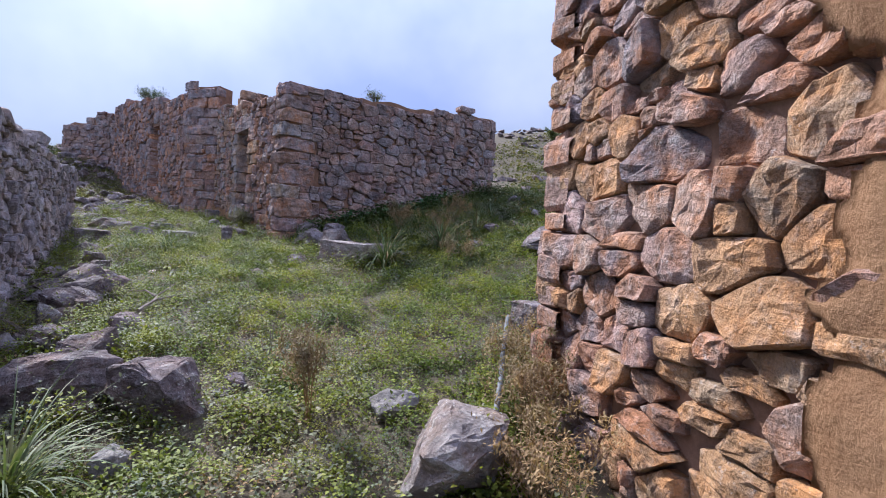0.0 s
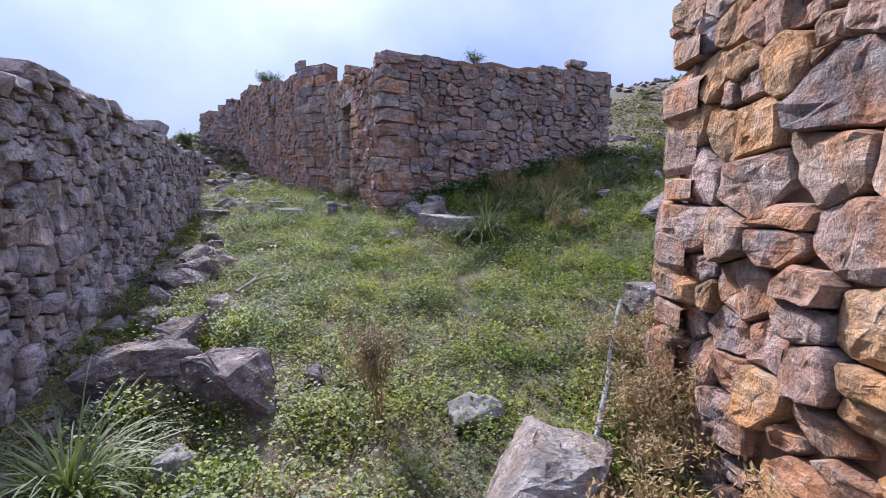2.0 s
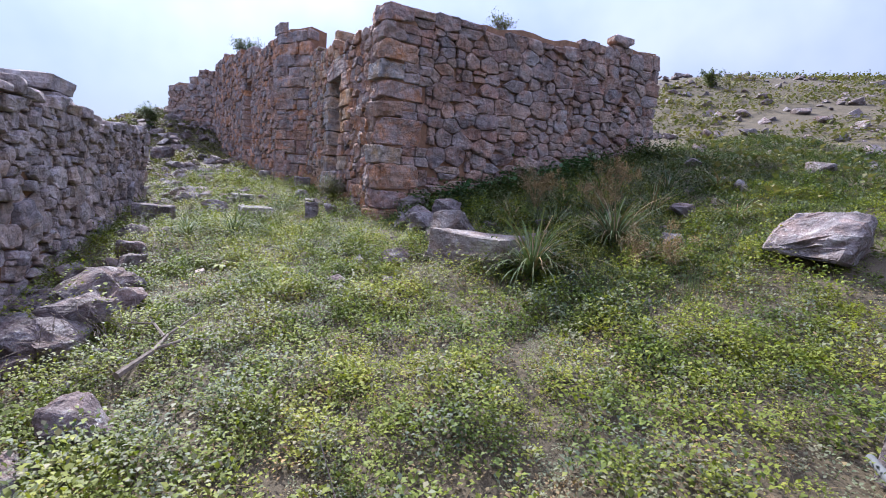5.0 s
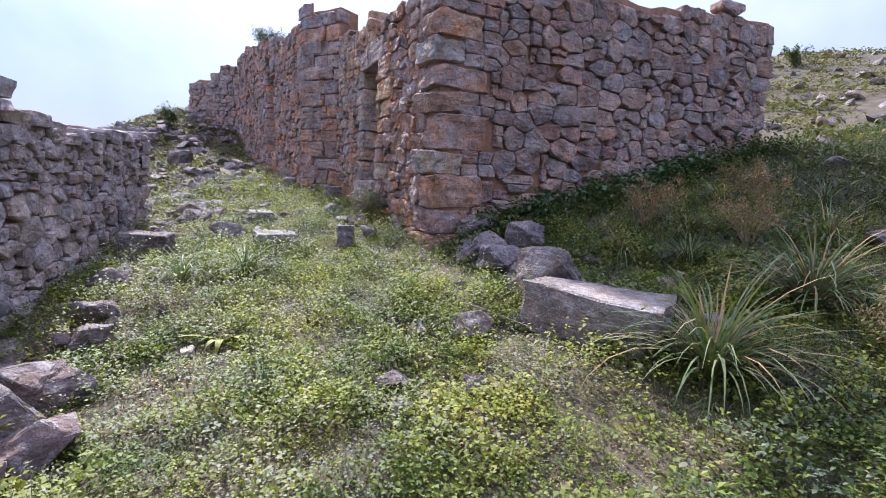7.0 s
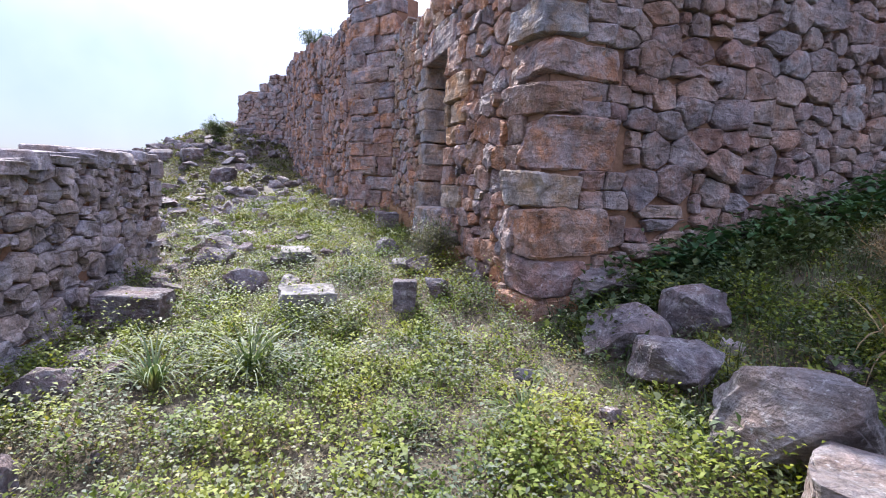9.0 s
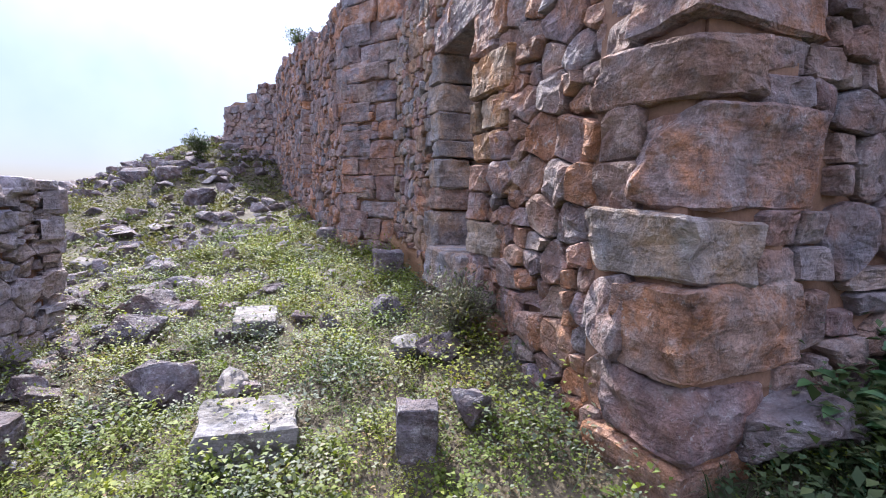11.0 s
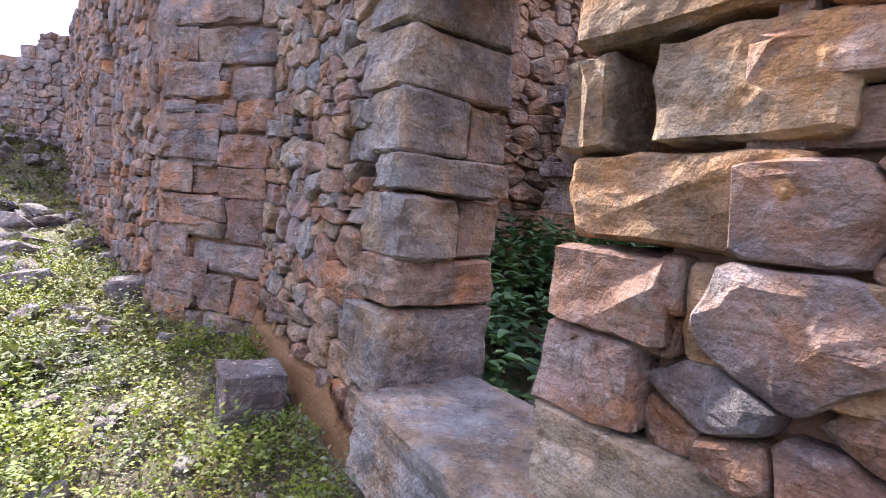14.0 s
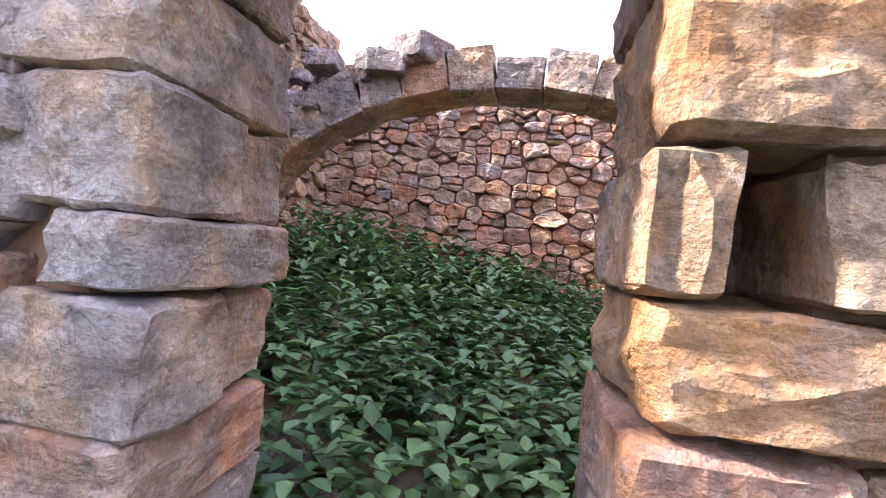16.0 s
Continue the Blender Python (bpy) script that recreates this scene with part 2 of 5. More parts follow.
def mesh_arrays(name, verts, faces, mat, smooth=True):
    """A mesh from arrays: verts n x 3, faces m x k."""
    me = bpy.data.meshes.new(name)
    m, k = faces.shape
    me.vertices.add(len(verts))
    me.vertices.foreach_set("co", np.ascontiguousarray(verts, dtype=np.float32).ravel())
    me.loops.add(m * k)
    me.loops.foreach_set("vertex_index", np.ascontiguousarray(faces, dtype=np.int32).ravel())
    me.polygons.add(m)
    me.polygons.foreach_set("loop_start", np.arange(0, m * k, k, dtype=np.int32))
    me.update(calc_edges=True)
    me.materials.append(mat)
    me.polygons.foreach_set("use_smooth", [smooth] * m)
    return me


def part(name, bm, mat, parent, label="", smooth=False):
    ob = new(name, mesh_from(name, bm, mat, smooth))
    ob.parent = parent
    if label:
        ob["label"] = label
    return ob


def hull_rock(rng, points, boxy, bevel, rough=0.0, longest=0.22, corner=None):
    """An angular stone inside a unit cube. boxy: how near its points lie to the cube's corners."""
    bm = bmesh.new()
    for k in range(points):
        v = np.array(rng.normal(size=3))
        v /= np.abs(v).max() ** boxy * np.linalg.norm(v) ** (1 - boxy)
        bm.verts.new(v * 0.5 * rng.uniform(0.80, 1.0))
    if boxy >= 0.58:
        for sx in (-1, 1):
            for sy in (-1, 1):
                for sz in (-1, 1):
                    bm.verts.new(np.array((sx, sy, sz)) * 0.5 * rng.uniform(corner or (0.86 if boxy >= 0.9 else 0.66), 0.99, 3))
    res = bmesh.ops.convex_hull(bm, input=bm.verts)
    bmesh.ops.delete(bm, geom=list({v for v in res["geom_interior"] + res["geom_unused"] if isinstance(v, bmesh.types.BMVert)}), context="VERTS")
    bmesh.ops.dissolve_limit(bm, angle_limit=radians(9), verts=bm.verts, edges=bm.edges)
    bmesh.ops.bevel(bm, geom=bm.edges[:], offset=bevel, segments=1, affect="EDGES", profile=0.6, clamp_overlap=True)
    bmesh.ops.triangulate(bm, faces=bm.faces)
    if rough:
        bmesh.ops.subdivide_edges(bm, edges=[e for e in bm.edges if e.calc_length() > longest], cuts=2, use_grid_fill=True)
        bmesh.ops.triangulate(bm, faces=bm.faces)
        off = Vector(rng.uniform(-50, 50, 3))
        for v in bm.verts:
            n = noise.noise_vector(v.co * 3.2 + off) * rough + noise.noise_vector(v.co * 8 + off) * rough * 0.5
            v.co += n + noise.noise_vector(v.co * 17 + off) * rough * 0.28
    lo = np.min([v.co for v in bm.verts], axis=0)
    hi = np.max([v.co for v in bm.verts], axis=0)
    for v in bm.verts:
        v.co = Vector((np.array(v.co) - (lo + hi) / 2) / (hi - lo))
    bmesh.ops.recalc_face_normals(bm, faces=bm.faces)
    return bm


def frame_matrix(origin, x, y, z):
    m = Matrix.Identity(4)
    for k, v in enumerate((x, y, z, origin)):
        m[0][k], m[1][k], m[2][k] = v
    return m


def clip_poly(poly, nx, ny, c):
    """The part of a convex polygon where nx * x + ny * y <= c."""
    res = []
    for k, p in enumerate(poly):
        q = poly[k - 1]
        dp, dq = nx * p[0] + ny * p[1] - c, nx * q[0] + ny * q[1] - c
        if (dp > 0) != (dq > 0):
            f = dq / (dq - dp)
            res.append((q[0] + (p[0] - q[0]) * f, q[1] + (p[1] - q[1]) * f))
        if dp <= 0:
            res.append(p)
    return res


def fitted_outlines(sites, stretch=1.3):
    """Outlines of rubble stones that fit one another, from rough rectangles (s, z, width, height)."""
    a = np.array(sites)
    u, v = a[:, 0] / stretch, a[:, 1]
    weight = 0.16 * a[:, 2] * a[:, 3] / stretch
    outlines = []
    for k in range(len(a)):
        s0, z0, w, h = a[k]
        w, h = w * 0.64 / stretch, h * 0.64
        poly = [(-w, -h), (w, -h), (w, h), (-w, h)]
        du, dv = u - u[k], v - v[k]
        d2 = du * du + dv * dv
        for m in np.argsort(d2)[1:22]:
            if d2[m] < 1e-6:
                continue
            poly = clip_poly(poly, du[m], dv[m], (d2[m] + weight[k] - weight[m]) / 2)
            if len(poly) < 3:
                break
        outlines.append([(p[0] * stretch, p[1]) for p in poly])
    return outlines


def shaped_stone(poly, place, along, out, depth, proud, rng):
    """Verts and triangles of one rough-faced stone with this outline, round its place on the wall's face."""
    p = np.array(poly)
    cut = rng.uniform(0.05, 0.17, len(p))[:, None]
    nxt = np.roll(p, -1, 0)
    p = np.stack([p + (nxt - p) * cut, p + (nxt - p) * (1 - cut)], 1).reshape(-1, 2)
    keep = np.linalg.norm(p - np.roll(p, 1, 0), axis=1) > 0.012
    p = p[keep] if keep.sum() > 4 else p
    long = np.linalg.norm(np.roll(p, -1, 0) - p, axis=1) > 0.085
    p = np.concatenate([[a, (a + b) / 2] if big else [a] for a, b, big in zip(p, np.roll(p, -1, 0), long)])
    m, c = len(p), p.mean(0)
    r = np.linalg.norm(p - c, axis=1)[:, None] + 1e-6
    size = float(np.clip(r.mean(), 0.03, 0.3))
    tilt = rng.normal(0, 0.10, 2)
    bulge = size * rng.uniform(-0.02, 0.10)
    rings = []
    for inset, share, level in ((0.0, 0.80, -depth), (0.002, 1.0, -0.05), (0.005, 1.0, -0.012), (0.009 + 0.035 * size, 1.0, 0.0), (0.0, 0.66, bulge * 0.8), (0.0, 0.33, bulge)):
        q = c + (p - c) * share * np.maximum(0.3, 1 - inset / r)
        rings.append(np.concatenate([q, np.full((m, 1), level)], 1))
    flat = np.concatenate(rings + [np.array([[c[0], c[1], bulge * 1.15]])])
    face = flat[:, 2] > -0.09
    flat[face, 2] += proud + (flat[face, :2] - c) @ tilt
    off = Vector(rng.uniform(-60, 60, 3))
    for k in np.nonzero(face)[0]:
        q = Vector(flat[k]) + off
        n = noise.noise_vector(q * 7) * 0.018 + noise.noise_vector(q * 19) * 0.011 + noise.noise_vector(q * 45) * 0.007
        flat[k] += (n.x * 0.55, n.y * 0.55, n.z * (1.3 if flat[k, 2] > proud - 0.01 else 0.7))
    axes = np.stack([np.array(along), np.array((0.0, 0.0, 1.0)), np.array(out)])
    verts = np.array(place) + flat @ axes
    ids = np.arange(m)
    nx = np.roll(ids, -1)
    tris = []
    for k in range(len(rings) - 1):
        a, b = k * m, (k + 1) * m
        tris += [np.stack([a + ids, a + nx, b + nx], 1), np.stack([a + ids, b + nx, b + ids], 1)]
    tris.append(np.stack([(len(rings) - 1) * m + ids, (len(rings) - 1) * m + nx, np.full(m, len(flat) - 1)], 1))
    tris = np.concatenate(tris)
    if np.dot(np.cross(axes[0], axes[1]), axes[2]) < 0:
        tris = tris[:, ::-1]
    return verts, tris


def lay_stones(parent, cells, mats, along, out, rng, near, depth=0.26, proud=0.03, limit=300, dressed=False):
    """Sets one fitted stone into each cell (place of its middle on the face, width, height). The first ones, from near on, are objects of their own, the rest is joined."""
    along, out = Vector(along), Vector(out)
    cells = sorted(cells, key=lambda c: (Vector(c[0]) - Vector(near)).length)
    outlines = fitted_outlines([(Vector(c[0]).dot(along), c[0][2], c[1], c[2]) for c in cells])
    if dressed:
        outlines = [[(-w * 0.49, -h * 0.49), (w * 0.49, -h * 0.49), (w * 0.49, h * 0.49), (-w * 0.49, h * 0.49)] for _, w, h in cells]
    rest_v, rest_f, count = {}, {}, {}
    laid = 0
    for (place, w, h), poly in zip(cells, outlines):
        if len(poly) < 3 or np.ptp(np.array(poly), axis=0).min() < 0.035:
            continue
        mat = mats[int(rng.integers(len(mats)))]
        v, f = shaped_stone(poly, place, along, out, depth * rng.uniform(0.9, 1.1), rng.normal() * proud * 0.6, rng)
        if laid < limit:
            home = Vector(place)
            ob = new("stone", mesh_arrays("stone", v - np.array(place), f, mat, False))
            ob.parent = parent
            ob.matrix_basis = Matrix.Translation(home)
            laid += 1
        else:
            n0 = count.get(mat.name, 0)
            rest_v.setdefault(mat.name, []).append(v)
            rest_f.setdefault(mat.name, []).append(f + n0)
            count[mat.name] = n0 + len(v)
    for key in rest_v:
        ob = new("wall_stones", mesh_arrays("wall_stones", np.concatenate(rest_v[key]), np.concatenate(rest_f[key]), bpy.data.materials[key], False))
        ob.parent = parent
        tagged(ob, kind="stuff")


def course_cells(p0, along, s0, s1, bottom, top, course, width, rng, holes=(), split=0.3, wave=0.03):
    """Cells of rough courses between s0 and s1 along a face, from bottom(s) to top(s), leaving out the holes (s0, s1, z0, z1)."""
    p0, along = Vector(p0), Vector(along)
    lo = min(bottom(s) for s in np.linspace(s0, s1, 12)) - 0.1
    hi = max(top(s) for s in np.linspace(s0, s1, 40))
    cells, z, phase = [], lo, rng.uniform(0, 6)
    while z < hi:
        h = rng.uniform(*course)
        s = s0 - rng.uniform(0, 0.03)
        while s < s1 - 0.05:
            w = rng.uniform(*width) * (0.7 + 0.6 * h / course[1])
            if rng.random() < 0.14:
                w *= 1.6
            e = min(s + w, s1 + rng.uniform(0, 0.03))
            if s1 - e < 0.1:
                e = s1 + rng.uniform(0, 0.03)
            a, b = s, e
            for h0, h1, z0, z1 in holes:
                if z + h * 0.6 > z0 and z + h * 0.4 < z1:
                    if a < h0 < b:
                        b = h0
                    elif a < h1 < b:
                        a = h1
                    elif h0 <= a and b <= h1:
                        b = a
            mid = (a + b) / 2
            dz = wave * math.sin(mid * 2.1 + phase) + wave * 0.7 * math.sin(mid * 5.3 + z * 3)
            if b - a > 0.05 and z + h + dz > bottom(mid) - 0.12 and z + h * 0.75 + dz < top(mid):
                pieces = [(a, b, z + dz, z + dz + h)]
                r = rng.random()
                if r < split:
                    k = rng.uniform(0.35, 0.65)
                    pieces = [(a, b, z + dz, z + dz + h * k), (a, b, z + dz + h * k, z + dz + h)]
                    if rng.random() < 0.6 and b - a > 0.2:
                        q = a + (b - a) * rng.uniform(0.35, 0.65)
                        j = int(rng.integers(2))
                        x = pieces.pop(j)
                        pieces += [(a, q, x[2], x[3]), (q, b, x[2], x[3])]
                elif r < split + 0.1 and b - a > 0.25:
                    q = a + (b - a) * rng.uniform(0.2, 0.35)
                    pieces = [(a, q, z + dz, z + dz + h * 0.5), (a, q, z + dz + h * 0.5, z + dz + h), (q, b, z + dz, z + dz + h)]
                for c0, c1, d0, d1 in pieces:
                    p = p0 + along * ((c0 + c1) / 2)
                    cells.append(((p.x, p.y, (d0 + d1) / 2 + rng.normal() * 0.006), (c1 - c0) * rng.uniform(0.95, 1.04), (d1 - d0) * rng.uniform(0.95, 1.05)))
            s = e
        z += h
    return cells


def toothing(p0, along, gaps, rng):
    """Cells of small stones that fill the gaps (s0, s1, z0, z1) beside corner blocks."""
    cells = []
    for s0, s1, z0, z1 in gaps:
        n = max(1, round((s1 - s0) / 0.24))
        rows = 2 if z1 - z0 > 0.2 and rng.random() < 0.6 else 1
        for k in range(n if s1 - s0 > 0.05 else 0):
            for j in range(rows):
                p = Vector(p0) + Vector(along) * (s0 + (s1 - s0) * (k + 0.5) / n)
                cells.append(((p.x, p.y, z0 + (z1 - z0) * (j + 0.5) / rows), (s1 - s0) / n, (z1 - z0) / rows))
    return cells


def wall_core(name, p0, along, inward, s0, s1, recess, thick, bottom, top, mat, holes=(), step=0.25):
    """The earth-mortared body of a wall as one mesh, behind its face stones, open at the holes."""
    bm = bmesh.new()
    p0, along, inward = Vector(p0), Vector(along), Vector(inward)
    marks = sorted({s0, s1, *[h for hole in holes for h in hole[:2]], *np.arange(s0, s1, step).tolist()})
    for a, b in zip(marks, marks[1:]):
        if b - a < 1e-4:
            continue
        spans = [(min(bottom(a), bottom(b)) - 0.5, None)]
        for h0, h1, z0, z1 in holes:
            if h0 - 1e-4 <= a and b <= h1 + 1e-4:
                spans = [(spans[0][0], z0), (z1, None)]
        for zb, zt in spans:
            corners = []
            for s in (a, b):
                t = (top(s) - 0.05) if zt is None else zt
                for n in (recess, thick):
                    p = p0 + along * s + inward * n
                    corners += [bm.verts.new((p.x, p.y, zb)), bm.verts.new((p.x, p.y, t))]
            c = corners
            for f in ((0, 1, 3, 2), (4, 6, 7, 5), (0, 4, 5, 1), (2, 3, 7, 6), (1, 5, 7, 3), (0, 2, 6, 4)):
                bm.faces.new([c[i] for i in f])
    bmesh.ops.remove_doubles(bm, verts=bm.verts, dist=1e-4)
    bmesh.ops.recalc_face_normals(bm, faces=bm.faces)
    return new(name, mesh_from(name, bm, mat))


def ragged(level, rng_seed, rough=0.12):
    """A ragged wall top: level(s) plus broken steps."""
    def top(s):
        k = noise.noise(Vector((s * 1.7, rng_seed * 7.3, 0.0))) + 0.5 * noise.noise(Vector((s * 5.1, rng_seed * 3.1, 2.0)))
        return level(s) + rough * k
    return top


def lerp(points):
    xs, ys = [p[0] for p in points], [p[1] for p in points]
    return lambda s: float(np.interp(s, xs, ys))


def crag(bm, off):
    """Splits a block's faces finely and breaks its surface: layers, hollows and chips at real size."""
    for _ in range(3):
        long = [e for e in bm.edges if e.calc_length() > 0.045]
        if long:
            bmesh.ops.subdivide_edges(bm, edges=long, cuts=1, use_grid_fill=True)
            bmesh.ops.triangulate(bm, faces=[f for f in bm.faces if len(f.verts) > 3])
    bm.normal_update()
    off = Vector(off)
    for v in bm.verts:
        p = v.co + off
        layer = noise.noise(Vector((p.x * 2.0, p.y * 2.0, p.z * 17.0)))
        d = 0.007 * noise.noise(p * 6.5) + 0.007 * layer + 0.006 * noise.noise(p * 19) + 0.005 * noise.noise(p * 43)
        d -= 0.018 * max(0.0, noise.noise(p * 4.1 + Vector((7, 3, 1))) - 0.25)
        v.co += v.normal * d
    bm.normal_update()


def plaster_patch(parent, p0, along, out, s0, s1, z0, z1, keep, label, step=0.04):
    """A rough coat of earth plaster on a wall's face wherever keep(s, z) is above 0."""
    bm = bmesh.new()
    grid = {}
    ni, nj = int((s1 - s0) / step), int((z1 - z0) / step)
    for i in range(ni + 1):
        for j in range(nj + 1):
            a, z = s0 + i * step, z0 + j * step
            edge = max(0.0, min(1.0, keep(a, z) / 0.12))
            p = p0 + along * a + out * (0.012 + 0.03 * edge + 0.03 * noise.noise(Vector((a * 4, z * 4, 1))) + 0.012 * noise.noise(Vector((a * 15, z * 15, 2))))
            grid[i, j] = (p.x, p.y, z)
    verts = {}
    for i in range(ni):
        for j in range(nj):
            if keep(s0 + (i + 0.5) * step, z0 + (j + 0.5) * step) > 0:
                ring = [(i, j), (i, j + 1), (i + 1, j + 1), (i + 1, j)]
                for q in ring:
                    if q not in verts:
                        verts[q] = bm.verts.new(grid[q])
                bm.faces.new([verts[q] for q in ring])
    bmesh.ops.solidify(bm, geom=bm.faces[:], thickness=0.04)
    bmesh.ops.recalc_face_normals(bm, faces=bm.faces)
    return part("plaster_patch", bm, PLASTER, parent, label, True)


# ---- ground ----
def bend(v, width, slope):
    """0 below 0, and then a slope that sets in over some width."""
    v = np.maximum(v, 0)
    return slope * v * v / (v + width)


def land(x, y):
    """The lie of the land, without small bumps."""
    x, y = np.asarray(x, float), np.asarray(y, float)
    u = x + 0.5 * (y - 9.5) + 1.7
    h = 0.0775 + 0.064 * x + 0.139 * y + 0.1025 * np.logaddexp(0, 3 * u) / 3
    h = h + 1.7 * np.exp(-((x + 12) ** 2 + (y - 24) ** 2) / 20)
    h = h + 1.35 * np.exp(-((x - 8.5) ** 2 + (y - 27) ** 2) / 70)
    h = h - bend(y - 27, 8, 0.42) - bend(-x - 0.36 * y - 6.5, 6, 0.45) - bend(x - 18, 14, 0.27) - bend(-y - 12, 20, 0.2)
    return h


def ground_z(x, y):
    p = Vector((float(x), float(y), 0))
    return float(land(x, y)) + 0.07 * noise.noise(p * 0.8) + 0.035 * noise.noise(p * 2.6) + 0.014 * noise.noise(p * 8)


def axis(lo, hi, step, far_lo, far_hi, n=26):
    mid = np.arange(lo, hi + step / 2, step)
    a = lo - np.geomspace(step, lo - far_lo, n)[::-1]
    b = hi + np.geomspace(step, far_hi - hi, n)
    return np.concatenate([a, mid, b])


gx, gy = axis(-9, 6, 0.13, -400, 400), axis(-2, 17, 0.13, -400, 400)
X, Y = np.meshgrid(gx, gy)
Z = np.array([[ground_z(x, y) for x in gx] for y in gy])
Z = np.maximum(Z, -62.0)
idx = np.arange(X.size).reshape(X.shape)
quads = np.stack([idx[:-1, :-1].ravel(), idx[:-1, 1:].ravel(), idx[1:, 1:].ravel(), idx[1:, :-1].ravel()], 1)
ground = new("ground", mesh_arrays("ground", np.stack([X.ravel(), Y.ravel(), Z.ravel()], 1), quads, SOIL))
ground.data.polygons.foreach_set("use_smooth", [True] * len(ground.data.polygons))
tagged(ground, "brown stony hillside soil with patches of green", "ground", kind="structure")
bm = bmesh.new()
bmesh.ops.create_circle(bm, cap_ends=True, radius=4500, segments=64, matrix=Matrix.Translation((0, 0, -60)))
tagged(new("water", mesh_from("water", bm, SEA)), "pale blue sea in haze far below", "sea", kind="structure")

# ---- ruined house: frame of its plan ----
C = Vector((-1.72, 9.48, 0))
D, IN = Vector((-0.458, 0.889, 0)), Vector((0.889, 0.458, 0))
OUT_W = -IN
FR = Vector((0.847, 0.532, 0))
FR_OUT = Vector((0.532, -0.847, 0))
DOOR = (2.18, 3.03, 1.98, 3.72)


def base_along(p0, along):
    return lambda s: float(land(p0.x + along.x * s, p0.y + along.y * s)) - 0.05


# large corner blocks: bottom, top, reach along the front, reach along the lane
QUOINS = ((1.18, 1.49, 0.5, 0.5), (1.50, 1.78, 0.62, 0.42), (1.79, 2.16, 0.72, 0.36), (2.17, 2.43, 0.42, 0.56), (2.44, 2.83, 0.80, 0.36), (2.84, 3.08, 0.38, 0.58), (3.10, 3.36, 0.78, 0.40), (3.38, 3.64, 0.40, 0.52), (3.66, 3.92, 0.64, 0.36), (3.94, 4.18, 0.38, 0.5), (4.2, 4.42, 0.5, 0.36))
# front wall, in shade
rng = np.random.default_rng(11)
front_top = ragged(lerp([(0, 4.40), (0.8, 4.42), (2.8, 4.62), (4.2, 4.74), (5.2, 4.9), (6.2, 4.93)]), 1, 0.09)
front_base = base_along(C, FR)
w = wall_core("wall_front", C, FR, -FR_OUT, 0.06, 6.15, 0.07, 0.6, front_base, front_top, MORTAR)
tagged(w, "reddish rubble-stone house wall with a broken top, standing in weeds", "wall", kind="structure")
cells = course_cells(C, FR, 0, 6.2, front_base, front_top, (0.15, 0.30), (0.22, 0.48), rng, [(-0.1, 0.80, 0.0, 4.42)], split=0.28, wave=0.045)
cells += toothing(C, FR, [(q[2] - 0.03, 0.82, q[0], q[1]) for q in QUOINS], rng)
lay_stones(w, cells, [STONE_FRONT], FR, FR_OUT, rng, (-1.7, 9.4, 2.5), proud=0.02)

# the corner blocks
corner_seed = 500
for z0, z1, along_f, deep in QUOINS:
    rq = np.random.default_rng(corner_seed)
    bm = hull_rock(rq, 9, 0.86, 0.04, 0.05)
    deep += 0.06
    p = C + FR * (along_f / 2 - 0.03) - FR_OUT * (deep / 2 - 0.035)
    bm.transform(frame_matrix((p.x, p.y, (z0 + z1) / 2), FR * along_f, -FR_OUT * deep, Vector((0, 0, z1 - z0 + 0.03))))
    bmesh.ops.recalc_face_normals(bm, faces=bm.faces)
    crag(bm, rq.uniform(-20, 20, 3))
    part("quoin", bm, (STONE_WARM, STONE_FRONT, STONE_WARM, STONE_JAMB)[corner_seed % 4], w)
    corner_seed += 1

# west wall with the doorway
west_top = ragged(lerp([(0, 4.32), (1.0, 4.24), (2, 4.3), (3.0, 4.46), (4.7, 4.68)]), 2, 0.1)
west_base = base_along(C, D)
w = wall_core("wall_west", C, D, IN, 0.06, 4.85, 0.075, 0.52, west_base, west_top, MORTAR, [(DOOR[0] - 0.28, DOOR[1] + 0.16, DOOR[2] - 0.2, DOOR[3] + 0.12)])
tagged(w, "ochre and grey rubble-stone house wall pierced by a doorway", "wall", kind="structure")
hole = (DOOR[0] - 0.28, DOOR[1] + 0.30, DOOR[2] - 0.1, DOOR[3] + 0.16)
hole_b = (DOOR[0] - 0.46, DOOR[0] - 0.2, 2.68, 3.46)
cells = course_cells(C, D, 0, 2.0, west_base, west_top, (0.12, 0.26), (0.15, 0.36), rng, [(-0.1, 0.58, 0.0, 4.42), hole_b, hole], 0.3)
cells += toothing(C, D, [(q[3] - 0.03, 0.60, q[0], q[1]) for q in QUOINS], rng)
beyond = course_cells(C, D, 2.0, 4.82, west_base, west_top, (0.11, 0.22), (0.13, 0.28), rng, [hole], 0.25)
lay_stones(w, cells, [STONE_WARM, STONE_WARM, STONE_FRONT], D, OUT_W, rng, (-2.7, 11.4, 2.6), proud=0.025, limit=260)
lay_stones(w, beyond, [STONE_WARM, STONE_INSIDE, STONE_JAMB], D, OUT_W, rng, (-3.2, 12.6, 2.6), proud=0.018, limit=240)


plaster_patch(w, C, D, OUT_W, 3.15, 4.8, 1.35, 2.35, lambda a, z: west_base(a) + 0.30 - z + 0.16 * noise.noise(Vector((a * 3, z * 3, 2))) + 0.08 * noise.noise(Vector((a * 9, z * 9, 6))), "red earth plaster along the wall's foot")


